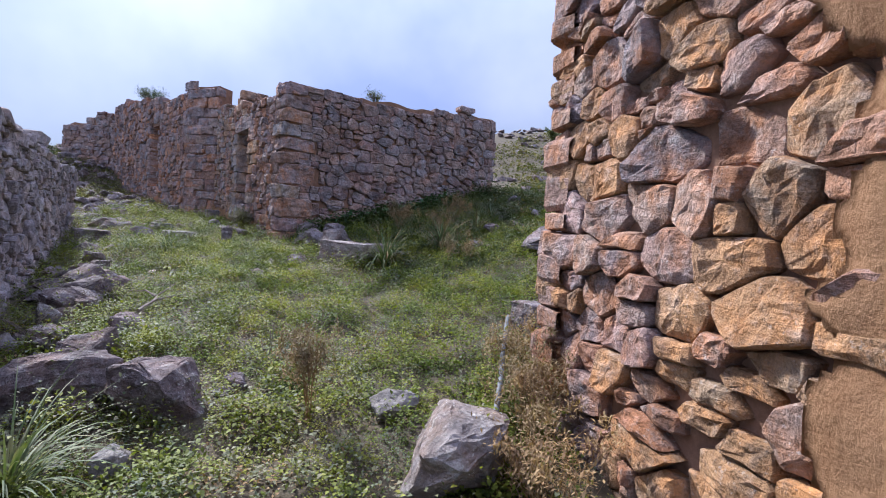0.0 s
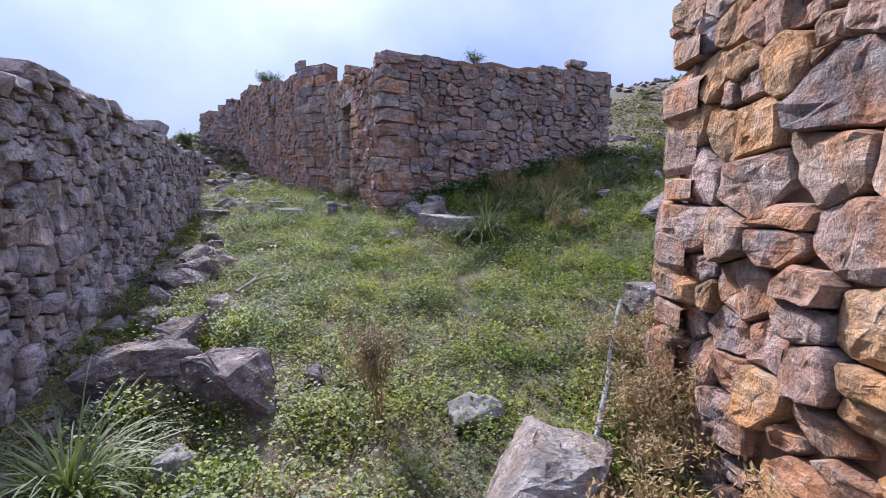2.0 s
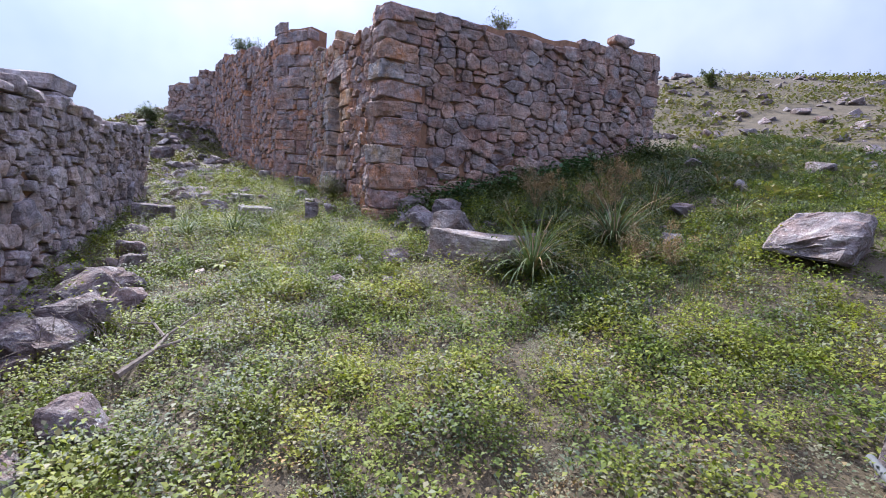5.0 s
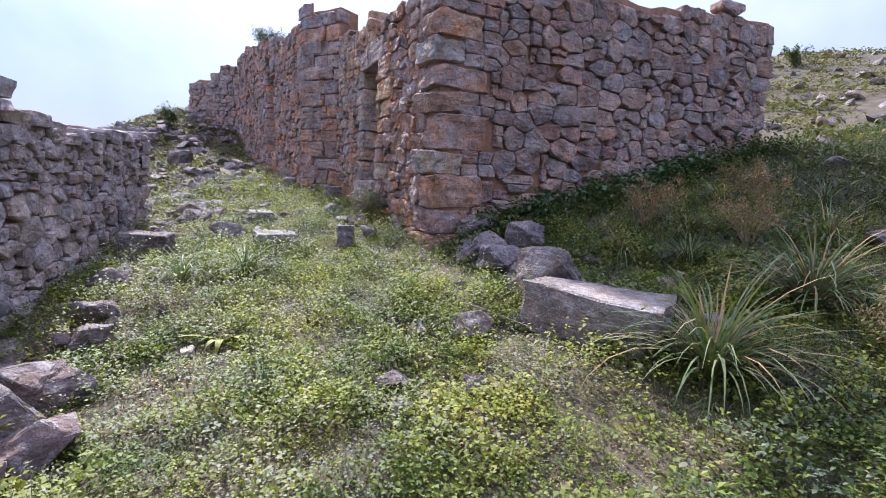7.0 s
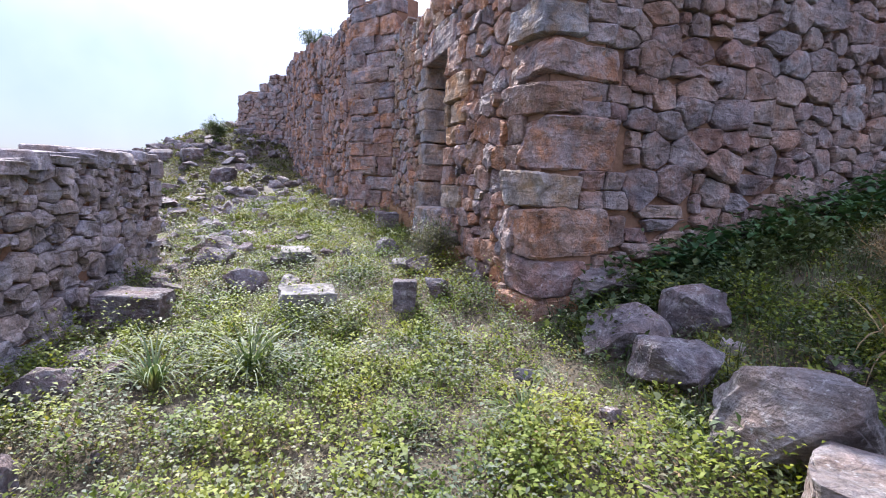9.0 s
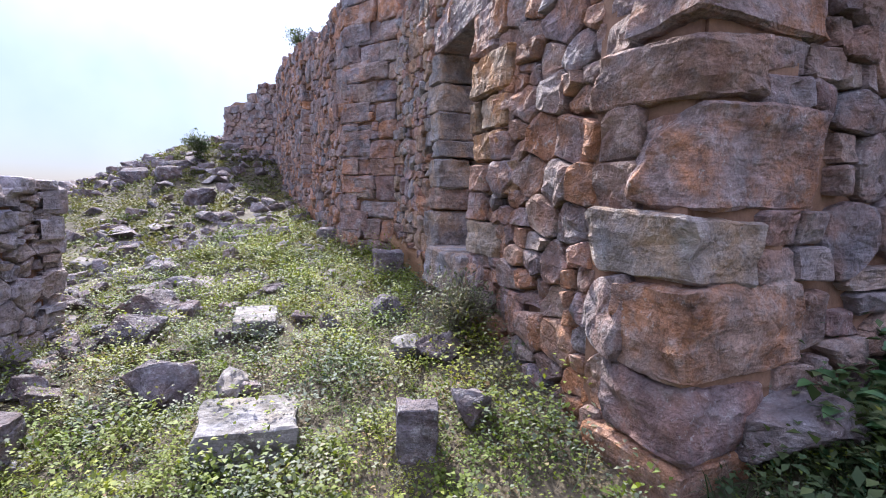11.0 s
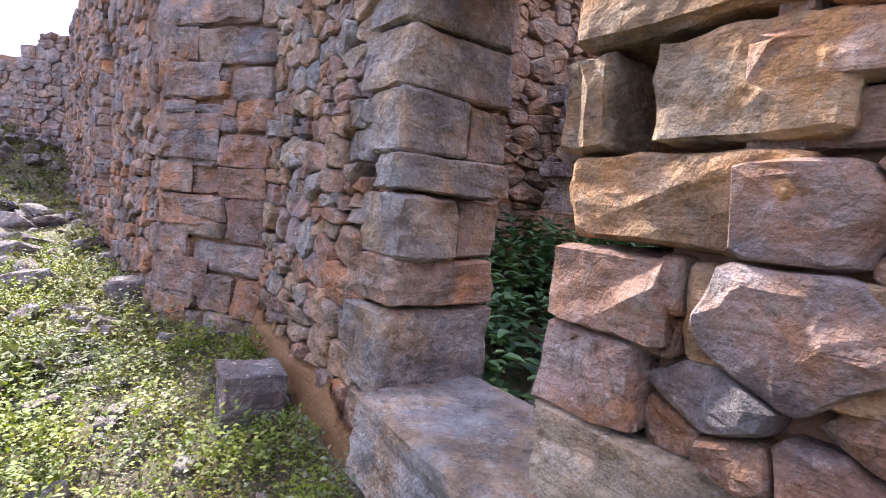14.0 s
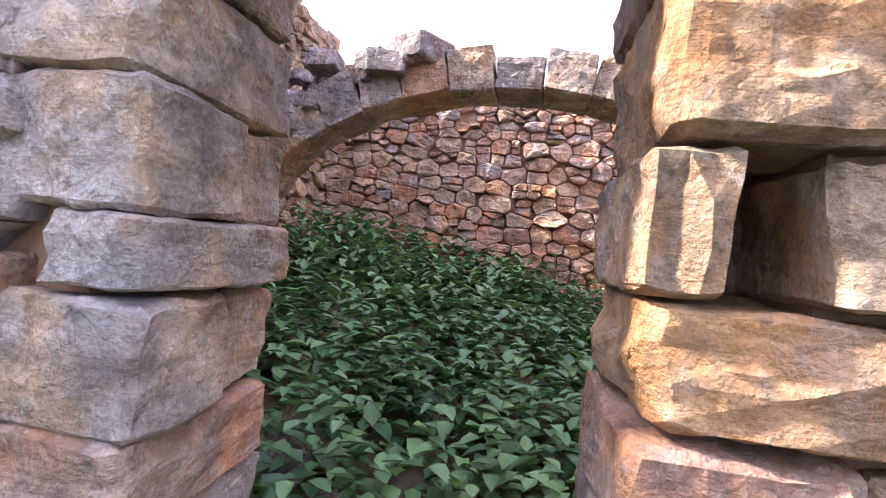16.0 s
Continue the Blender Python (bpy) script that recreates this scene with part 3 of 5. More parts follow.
def block(parent, name, s, n, z, size, mat, seed, label="", turn=0.0):
    """A large dressed block of the doorway: s along the wall, n into it, z up; size along, through, high."""
    r = np.random.default_rng(seed)
    bm = hull_rock(r, 8, 0.9, 0.045, 0.04)
    p = C + D * s + IN * n
    m = frame_matrix((p.x, p.y, z), D * size[0], OUT_W * size[1], Vector((0, 0, size[2]))) @ Matrix.Rotation(turn, 4, "Y")
    bm.transform(m)
    bmesh.ops.recalc_face_normals(bm, faces=bm.faces)
    crag(bm, r.uniform(-20, 20, 3))
    return part(name, bm, mat, parent, label)


# far jamb, seen squarely from the path, lowest block first
seed = 40
for z0, z1, reach, cut, mat in ((1.94, 2.34, 0.42, 1.0, STONE_JAMB), (2.34, 2.55, 0.46, 1.0, STONE_WARM), (2.55, 2.82, 0.36, 0.58, STONE_JAMB), (2.83, 2.98, 0.24, 1.0, STONE_JAMB), (2.98, 3.235, 0.36, 0.60, STONE_JAMB), (3.235, 3.50, 0.40, 1.0, STONE_JAMB), (3.50, 3.76, 0.34, 1.0, STONE_JAMB)):
    lean = 0.02 * math.sin(seed)
    block(w, "jamb_block", DOOR[1] + reach / 2 + lean, 0.29 * cut, (z0 + z1) / 2, (reach, 0.60 * cut, z1 - z0 + 0.006), mat, seed)
    if cut < 1:
        block(w, "jamb_block", DOOR[1] + reach / 2 + 0.03, 0.58 * (1 + cut) / 2, (z0 + z1) / 2, (reach, 0.60 * (1 - cut), z1 - z0 - 0.01), mat, seed + 50)
    seed += 1
# near jamb
for z0, z1, reach, mat in ((1.75, 2.05, 0.30, STONE_WARM), (2.05, 2.30, 0.55, STONE_JAMB), (2.30, 2.51, 0.28, STONE_WARM), (2.51, 2.71, 0.34, STONE_WARM), (2.715, 2.925, 0.56, STONE_GOLD), (2.93, 3.155, 0.13, STONE_GOLD), (3.16, 3.46, 0.66, STONE_GOLD), (3.46, 3.80, 0.40, STONE_WARM)):
    block(w, "jamb_block", DOOR[0] - reach / 2, 0.27, (z0 + z1) / 2, (reach, 0.62, z1 - z0 + 0.004), mat, seed)
    seed += 1
block(w, "jamb_block", DOOR[0] - 0.42, 0.17, 3.04, (0.36, 0.42, 0.24), STONE_GOLD, 77)
block(w, "jamb_block", DOOR[0] - 0.55, 0.2, 2.60, (0.42, 0.42, 0.22), STONE_GOLD, 81)
block(w, "jamb_block", DOOR[0] - 0.24, 0.44, 3.04, (0.5, 0.24, 0.25), STONE_FRONT, 82)
block(w, "lintel", 2.58, 0.14, 3.90, (1.35, 0.32, 0.30), STONE_FRONT, 78, "dark weathered stone lintel")
block(w, "lintel", 2.58, 0.47, 3.88, (1.3, 0.28, 0.28), STONE_FRONT, 79)
block(w, "doorsill", 2.62, 0.2, 1.86, (1.0, 0.66, 0.34), STONE_JAMB, 80, "grey worn stone doorsill")

# house next door: its short face and long street wall
K = Vector((-4.75, 14.2, 0))
E2 = Vector((-0.55, 0.836, 0)).normalized()
OUT2 = Vector((-E2.y, E2.x, 0))
S2 = C + D * 4.82
side_dir = (S2 - K)
side_len = side_dir.length
side_dir.normalize()
side_out = Vector((side_dir.y, -side_dir.x, 0))
rng = np.random.default_rng(12)
top2 = ragged(lerp([(0, 5.3), (0.4, 5.12), (2.7, 5.26), (6.9, 5.75), (8.4, 5.8)]), 3, 0.14)
base2 = base_along(K, E2)
door2 = (2.7, 3.6, 2.55, 4.5)
w = wall_core("wall_next_house", K, E2, -OUT2, 0.05, 8.4, 0.06, 0.6, base2, top2, MORTAR, [door2])
tagged(w, "tall reddish rubble-stone street wall with a second doorway", "wall", kind="structure")
cells = course_cells(K, E2, 0, 8.4, base2, top2, (0.13, 0.25), (0.13, 0.32), rng, [door2])
lay_stones(w, cells, [STONE_FRONT, STONE_WARM], E2, OUT2, rng, K, limit=280)
side_top = ragged(lambda s: 5.3, 4, 0.08)
side_base = base_along(K, side_dir)
w = wall_core("wall_next_house_end", K, side_dir, -side_out, 0.05, side_len - 0.02, 0.05, 0.55, side_base, side_top, MORTAR)
tagged(w, "shaded end wall of the next house in long dressed courses", "wall", kind="structure")
cells = course_cells(K, side_dir, 0, side_len, side_base, side_top, (0.20, 0.32), (0.25, 0.55), rng, split=0.12, wave=0.01)
lay_stones(w, cells, [STONE_FRONT, STONE_FRONT, STONE_WARM], side_dir, side_out, rng, K, proud=0.012, dressed=True)
z0, k = 1.75, 0
while z0 < 5.15:
    rq = np.random.default_rng(700 + k)
    hgt = rq.uniform(0.2, 0.3)
    long_e, long_s = (0.26, 0.52) if k % 2 else (0.46, 0.30)
    bm = hull_rock(rq, 8, 0.92, 0.03, 0.04)
    p = K + E2 * (long_e / 2 - 0.035) + side_dir * (long_s / 2 - 0.035)
    bm.transform(frame_matrix((p.x, p.y, z0 + hgt / 2), E2 * long_e, side_dir * long_s, Vector((0, 0, hgt - 0.01))))
    bmesh.ops.recalc_face_normals(bm, faces=bm.faces)
    crag(bm, rq.uniform(-20, 20, 3))
    part("quoin", bm, (STONE_WARM, STONE_FRONT, STONE_FRONT)[k % 3], w)
    z0 += hgt
    k += 1
NA = C + D * 4.7
north_top = ragged(lerp([(0, 5.2), (1.6, 5.15), (2.6, 5.0), (3.4, 5.2), (5, 5.1)]), 4, 0.12)
w = wall_core("wall_north", NA, IN, D, 0.62, 5.0, 0.06, 0.55, lambda s: 2.0, north_top, MORTAR)
tagged(w, "tan rubble-stone side wall of the roofless room", "wall", kind="structure")
inner = course_cells(NA, IN, 0.62, 5.0, lambda s: 2.0, north_top, (0.12, 0.22), (0.14, 0.32), rng)
lay_stones(w, inner, [STONE_INSIDE], IN, -D, rng, (-2, 14, 3), limit=200)

# room behind the doorway: back wall, far side wall and arch
rng = np.random.default_rng(13)
BACK = C + IN * 4.5
back_top = ragged(lerp([(0, 4.7), (3, 4.72), (4.6, 4.9)]), 6, 0.06)
w = wall_core("wall_back", BACK, D, IN, 0.95, 5.2, 0.07, 0.5, lambda s: 2.0, back_top, MORTAR)
tagged(w, "tan rubble-stone back wall of the roofless room", "wall", kind="structure")
cells = course_cells(BACK, D, 0.95, 5.0, lambda s: 2.2, back_top, (0.09, 0.21), (0.11, 0.30), rng)
lay_stones(w, cells, [STONE_INSIDE, STONE_WARM], D, OUT_W, rng, (0.5, 14.2, 3.4), limit=300)
ARCH_N, ARCH_S, SPAN, SPRING, RISE = 2.45, 2.5, 1.75, 2.85, 1.12
arch = tagged(new("stone_arch"), "grey stone arch of rough voussoirs spanning the room", "arch")
a0 = C + IN * ARCH_N + D * ARCH_S
arch.location = (a0.x, a0.y, 2.3)
n_v = 19
for k in range(n_v):
    a = math.pi * (k + 0.5) / n_v
    r = np.random.default_rng(300 + k)
    bm = hull_rock(r, 8, 0.96, 0.03, 0.025)
    s, z = SPAN * math.cos(a), RISE * math.sin(a)
    tang = Vector((-SPAN * math.sin(a), 0, RISE * math.cos(a))).normalized()
    nrm = Vector((RISE * math.cos(a), 0, SPAN * math.sin(a))).normalized()
    arc = math.pi / n_v * math.hypot(SPAN * math.sin(a), RISE * math.cos(a))
    th = 0.20 + 0.13 * r.random()
    local = frame_matrix(Vector((s, 0, z + SPRING - 2.3)) + nrm * th / 2, tang * arc * r.uniform(1.05, 1.10), Vector((0, 0.38 + 0.08 * r.random(), 0)), nrm * th)
    bm.transform(frame_matrix((0, 0, 0), D, OUT_W, Vector((0, 0, 1))) @ local)
    bmesh.ops.recalc_face_normals(bm, faces=bm.faces)
    crag(bm, r.uniform(-20, 20, 3))
    part("voussoir", bm, (STONE_JAMB, STONE_SLAB, STONE_JAMB, STONE_INSIDE)[k % 4], arch)
for side in (-1, 1):
    for z0, z1 in ((1.9, 2.25), (2.25, 2.55), (2.55, 2.87)):
        bm = hull_rock(np.random.default_rng(int(z0 * 100) + side), 5, 0.92, 0.04, 0.02)
        bm.transform(frame_matrix((0, 0, 0), D, OUT_W, Vector((0, 0, 1))) @ frame_matrix((side * (SPAN + 0.12), 0, (z0 + z1) / 2 - 2.3), Vector((0.34, 0, 0)), Vector((0, 0.44, 0)), Vector((0, 0, z1 - z0))))
        part("pier_block", bm, STONE_INSIDE, arch)
# rubble lying along the arch's far haunch
r = np.random.default_rng(21)
for k in range(48):
    s = 1.95 * (1 - r.random() ** 1.6 * 0.8)
    n = r.uniform(-0.16, 0.16)
    over = SPRING + RISE * math.sqrt(max(0, 1 - (min(s, SPAN) / SPAN) ** 2)) + 0.24
    zz = over + r.random() * max(0.08, 4.12 - over) if s > 0.8 else over + 0.05
    bm = hull_rock(r, 7, 0.7, 0.05, 0.0)
    sz = r.uniform(0.12, 0.3)
    bm.transform(frame_matrix((0, 0, 0), D, OUT_W, Vector((0, 0, 1))) @ Matrix.Translation((s, n, zz - 2.3)) @ Matrix.Rotation(r.uniform(0, 6), 4, "Z") @ Matrix.Diagonal((sz * 1.2, sz, sz * 0.6, 1)))
    part("haunch_stone", bm, STONE_LOOSE, arch)

# ---- wall on the slope side of the path ----
rng = np.random.default_rng(14)
LA, LB = Vector((-2.4, 0.72, 0)), Vector((-6.12, 11.2, 0))
LD = (LB - LA).normalized()
LOUT = Vector((LD.y, -LD.x, 0))
left_top = ragged(lerp([(0, 2.25), (1.9, 2.25), (2.7, 2.45), (3.4, 2.52), (4.9, 2.48), (5.2, 2.38), (6.2, 2.42), (7.9, 2.42), (8.2, 2.36), (9.4, 2.42), (11.1, 2.5)]), 5, 0.08)
left_base = base_along(LA, LD)
w = wall_core("wall_path", LA, LD, -LOUT, 0.0, (LB - LA).length - 0.05, 0.06, 0.7, left_base, left_top, MORTAR)
tagged(w, "weathered waist-high rubble wall beside the path, ragged top", "wall", kind="structure")
cells = course_cells(LA, LD, 0, (LB - LA).length, left_base, left_top, (0.10, 0.24), (0.10, 0.30), rng, split=0.35, wave=0.05)
lay_stones(w, cells, [STONE_LEFT], LD, LOUT, rng, (-4.3, 6, 1.5), proud=0.035, limit=420)
end = course_cells(LB, -LOUT, 0.0, 0.7, lambda s: left_base(11.1), lambda s: 2.45, (0.12, 0.24), (0.15, 0.35), rng)
lay_stones(w, end, [STONE_LEFT], -LOUT, LD, rng, LB, limit=60)
s = 0.2
while s < 11.0:
    step = rng.uniform(0.25, 0.5)
    for n in (0.12, 0.42):
        r = hull_rock(rng, 8, 0.8, 0.05, 0.02)
        p = LA + LD * (s + rng.uniform(-0.05, 0.05)) - LOUT * n
        hgt = rng.uniform(0.08, 0.17)
        r.transform(frame_matrix((p.x, p.y, left_top(s) - 0.03 + hgt * 0.25), LD * step * rng.uniform(0.8, 1.1), LOUT * 0.36, Vector((0, 0, hgt))))
        part("cap_stone", r, STONE_LEFT, w)
    s += step
for s, ln, z0, hgt in ((7.15, 0.62, 2.50, 0.11), (7.1, 0.78, 2.64, 0.16), (2.8, 0.55, 2.52, 0.12)):
    r = hull_rock(rng, 8, 0.85, 0.05, 0.02)
    p = LA + LD * s - LOUT * 0.22
    r.transform(frame_matrix((p.x, p.y, z0), LD * ln, LOUT * 0.5, Vector((0, 0, hgt))))
    part("cap_stone", r, STONE_LEFT, w, "large flat cap stone")

# ---- tall broken wall passed at the start ----
rng = np.random.default_rng(15)
RA, RB = Vector((0.93, -1.6, 0)), Vector((0.84, 2.42, 0))
RD = (RB - RA).normalized()
ROUT = Vector((-RD.y, RD.x, 0))
right_base = base_along(RA, RD)
right_top = ragged(lambda s: 4.3, 7, 0.2)
rl = (RB - RA).length
w = wall_core("wall_broken", RA, RD, -ROUT, 0, rl - 0.06, 0.08, 0.75, right_base, right_top, MORTAR)
tagged(w, "tall ochre rubble-stone wall stub with deep open joints", "wall", kind="structure")
cells = course_cells(RA, RD, 0, rl, right_base, right_top, (0.13, 0.26), (0.18, 0.38), rng, split=0.3, wave=0.05)
lay_stones(w, cells, [STONE_WARM, STONE_GOLD, STONE_WARM], -RD, ROUT, rng, (0.9, 2, 1.6), proud=0.035, limit=300)
endc = course_cells(RB, -ROUT, 0.0, 0.75, right_base, right_top, (0.16, 0.32), (0.2, 0.4), rng)
lay_stones(w, endc, [STONE_WARM], ROUT, RD, rng, RB, limit=80)

# rough orange plaster left on the near end of that wall
plaster_patch(w, RA, RD, ROUT, 0.6, 2.15, -0.1, 3.9, lambda a, z: 1.95 - a + 0.22 * noise.noise(Vector((z * 2.2, 4.0, 0))) + 0.12 * noise.noise(Vector((z * 7, 9.0, 0))) - max(0.0, 0.55 * noise.noise(Vector((a * 3.2, z * 2.3, 5))) - 0.1), "patches of rough orange lime plaster")

# house body: far side walls that close the ruin
rng = np.random.default_rng(16)
FE = C + FR * 6.2
w = wall_core("wall_east", FE - FR * 0.1, D, -IN, 0.62, 5.0, 0.05, 0.6, lambda s: 2.4, ragged(lambda s: 4.7, 9, 0.15), MORTAR)
tagged(w, "plain rubble wall at the far end of the house", "wall", kind="structure")

rng = np.random.default_rng(17)
FA = Vector((-9.3, 21.3, 0))
FD = Vector((-2.3, 0.9, 0)).normalized()
FOUT = Vector((-0.36, -0.93, 0)).normalized()
far_top = ragged(lerp([(0, 5.7), (1.2, 5.4), (2.4, 5.0), (2.6, 4.7)]), 10, 0.2)
w = wall_core("wall_far", FA, FD, -FOUT, 0, 2.5, 0.05, 0.6, lambda s: 2.6, far_top, MORTAR)
tagged(w, "broken rubble wall at the top of the lane", "wall", kind="structure")
lay_stones(w, course_cells(FA, FD, 0, 2.5, lambda s: 2.6, far_top, (0.16, 0.3), (0.18, 0.4), rng), [STONE_FRONT], -FD, FOUT, rng, FA, limit=140)


# ---- loose stones ----
def loose_stone(name, x, y, w, d, h, turn, mat, label, sink=0.25, boxy=0.55, seed=0, tilt=0.0, group="fallen stones"):
    r = np.random.default_rng(seed + 1300)
    bm = hull_rock(r, 13 if boxy < 0.66 else 8, min(boxy, 0.55) if boxy < 0.66 else boxy + 0.1, 0.025, 0.05, 0.13)
    off = Vector(r.uniform(-9, 9, 3))
    for v in bm.verts:
        v.co += noise.noise_vector(v.co * 14 + off) * 0.022 + noise.noise_vector(v.co * 30 + off) * 0.010
    bm.transform(Matrix.Diagonal((w, d, h, 1)))
    crag(bm, r.uniform(-20, 20, 3))
    ob = new(name, mesh_from(name, bm, mat))
    ob.matrix_world = Matrix.Translation((x, y, ground_z(x, y) + h * (0.5 - sink))) @ Matrix.Rotation(turn, 4, "Z") @ Matrix.Rotation(tilt, 4, "X")
    return tagged(ob, label, "stone", group)


GREY = "angular grey limestone lying in the grass"
PURPLE = "dark weathered stone fallen beside the wall"
k = 0
for x, y, w, d, h, turn, mat, label, boxy in (
    (-2.40, 2.95, 0.86, 0.55, 0.48, 0.1, STONE_LOOSE, "large brownish boulder beside the path wall", 0.5),
    (-1.72, 2.72, 0.56, 0.62, 0.48, 0.5, STONE_LOOSE, "large striped grey boulder leaning on others", 0.5),
    (-2.45, 3.6, 0.55, 0.4, 0.36, 0.7, STONE_LOOSE, PURPLE, 0.5),
    (-2.46, 4.35, 0.36, 0.3, 0.22, 0.2, STONE_LOOSE, GREY, 0.5),
    (-3.84, 6.0, 0.6, 0.4, 0.16, 1.1, STONE_LOOSE, PURPLE, 0.6),
    (-3.7, 5.5, 0.5, 0.4, 0.18, 0.4, STONE_LOOSE, PURPLE, 0.6),
    (-0.18, 2.42, 0.30, 0.26, 0.2, 0.3, STONE_PALE, "pale stone half sunk in clover", 0.5),
    (-1.74, 2.1, 0.24, 0.2, 0.16, 0.9, STONE_PALE, "small pale stone in the weeds", 0.5),
    (-1.27, 3.0, 0.14, 0.14, 0.16, 0.4, STONE_LOOSE, GREY, 0.5),
    (0.13, 1.80, 0.55, 1.05, 0.46, -0.3, STONE_SLAB, "rough brown boulder beside a grey pipe", 0.56),
    (1.38, 3.85, 0.36, 0.4, 0.32, 0.2, STONE_LOOSE, "squared stone fallen at the wall's foot", 0.8),
    (2.80, 6.5, 1.15, 0.75, 0.55, 0.4, STONE_LOOSE, "big grey boulder in the shaded grass", 0.45),
    (-0.58, 8.02, 0.76, 0.55, 0.50, -0.25, STONE_SLAB, "large grey boulder resting on a slab", 0.5),
    (-0.36, 7.30, 1.10, 0.62, 0.38, -0.70, STONE_SLAB, "long flat slab of mottled stone", 0.7),
    (-1.15, 9.75, 0.6, 0.4, 0.34, 0.3, STONE_LOOSE, "grey slab at the house corner", 0.6),
    (-1.12, 9.05, 0.56, 0.4, 0.36, 0.1, STONE_LOOSE, "grey block below the house corner", 0.6),
    (-0.68, 9.2, 0.45, 0.4, 0.36, 0.6, STONE_LOOSE, "grey block below the house corner", 0.6),
    (-0.95, 8.55, 0.42, 0.4, 0.34, 0.4, STONE_LOOSE, "dark block between larger boulders", 0.6),
    (-3.62, 9.82, 0.50, 0.44, 0.2, 0.45, STONE_PALE, "squared pale slab lying on the path", 0.92),
    (-4.42, 11.3, 0.36, 0.62, 0.12, 0.5, STONE_PALE, "thin pale slab lying on the path", 0.8),
    (-4.02, 10.32, 0.2, 0.3, 0.16, 0.4, STONE_PALE, "pale stone beside the slab", 0.6),
    (-2.76, 9.80, 0.2, 0.17, 0.28, 0.2, STONE_LOOSE, "upright grey block set in the path", 0.9),
    (-3.42, 11.55, 0.28, 0.25, 0.24, 0.8, STONE_LOOSE, GREY, 0.5),
    (-3.78, 11.3, 0.22, 0.2, 0.2, 0.1, STONE_LOOSE, GREY, 0.5),
    (-5.28, 11.0, 0.46, 0.35, 0.28, 0.2, STONE_LOOSE, PURPLE, 0.5),
    (-4.45, 10.25, 0.42, 0.3, 0.28, 0.5, STONE_LOOSE, PURPLE, 0.5),
    (-5.65, 11.6, 0.65, 0.45, 0.3, 0.9, STONE_LOOSE, PURPLE, 0.6),
    (-3.05, 10.85, 0.26, 0.3, 0.16, 0.5, STONE_PALE, GREY, 0.6),
    (-2.82, 10.8, 0.34, 0.26, 0.2, 0.2, STONE_LOOSE, GREY, 0.6),
    (-2.54, 10.1, 0.22, 0.22, 0.22, 1.0, STONE_LOOSE, GREY, 0.6),
    (-3.74, 12.8, 0.32, 0.28, 0.28, 0.4, STONE_LOOSE, "squared grey stone in the wall's nook", 0.8),
    (-4.98, 9.45, 0.55, 0.42, 0.34, 0.3, STONE_LOOSE, "dark squared block at the wall's foot", 0.8),
    (-1.68, 6.6, 0.2, 0.2, 0.12, 0.4, STONE_LOOSE, GREY, 0.5),
    (-1.18, 6.55, 0.16, 0.14, 0.14, 0.4, STONE_LOOSE, GREY, 0.6),
    (-1.60, 6.35, 0.15, 0.12, 0.1, 0.9, STONE_PALE, GREY, 0.5),
    (-1.62, 7.35, 0.16, 0.2, 0.1, 0.1, STONE_PALE, GREY, 0.5),
    (-1.22, 7.35, 0.34, 0.3, 0.2, 0.7, STONE_LOOSE, GREY, 0.5),
    (-3.29, 5.95, 0.4, 0.3, 0.26, 0.7, STONE_LOOSE, PURPLE, 0.55),
    (-3.65, 6.45, 0.5, 0.36, 0.26, 0.3, STONE_LOOSE, PURPLE, 0.6),
    (-3.4, 5.2, 0.5, 0.4, 0.28, 0.3, STONE_LOOSE, PURPLE, 0.6),
    (-3.35, 5.55, 0.50, 0.40, 0.36, 0.3, STONE_LOOSE, PURPLE, 0.55),
    (-3.58, 5.98, 0.46, 0.40, 0.38, 1.1, STONE_LOOSE, PURPLE, 0.55),
    (-3.80, 6.42, 0.52, 0.42, 0.32, 0.6, STONE_LOOSE, PURPLE, 0.55),
    (-3.22, 5.22, 0.42, 0.34, 0.30, 0.9, STONE_LOOSE, PURPLE, 0.55),
    (-4.10, 7.45, 0.34, 0.28, 0.26, 0.2, STONE_LOOSE, PURPLE, 0.55),
    (-3.92, 7.15, 0.28, 0.24, 0.20, 1.3, STONE_LOOSE, PURPLE, 0.6),
    (-4.55, 8.2, 0.36, 0.30, 0.26, 0.4, STONE_LOOSE, PURPLE, 0.55),
    (1.67, 7.19, 0.34, 0.26, 0.18, 0.4, STONE_LOOSE, "grey stone half hidden in shaded grass", 0.6),
    (2.22, 8.22, 0.36, 0.30, 0.22, 1.0, STONE_LOOSE, "grey stone half hidden in shaded grass", 0.6),
    (-2.05, 13.0, 0.34, 0.3, 0.3, 0.3, STONE_LOOSE, "grey stone among nettles inside the doorway", 0.6),
    (-2.25, 12.5, 0.4, 0.34, 0.34, 0.8, STONE_LOOSE, "grey stone just inside the doorway", 0.6),
):
    loose_stone("fallen_stone", x, y, w, d, h, turn, mat, label, 0.12 if boxy > 0.75 else 0.2, boxy, k)
    k += 1

r = np.random.default_rng(71)
shapes = {m.name: [mesh_from("fallen_stone", hull_rock(r, 14, r.uniform(0.3, 0.8), 0.05, 0.06), m) for _ in range(12)] for m in (STONE_LOOSE, STONE_PALE, STONE_LEFT)}


JOINED = []


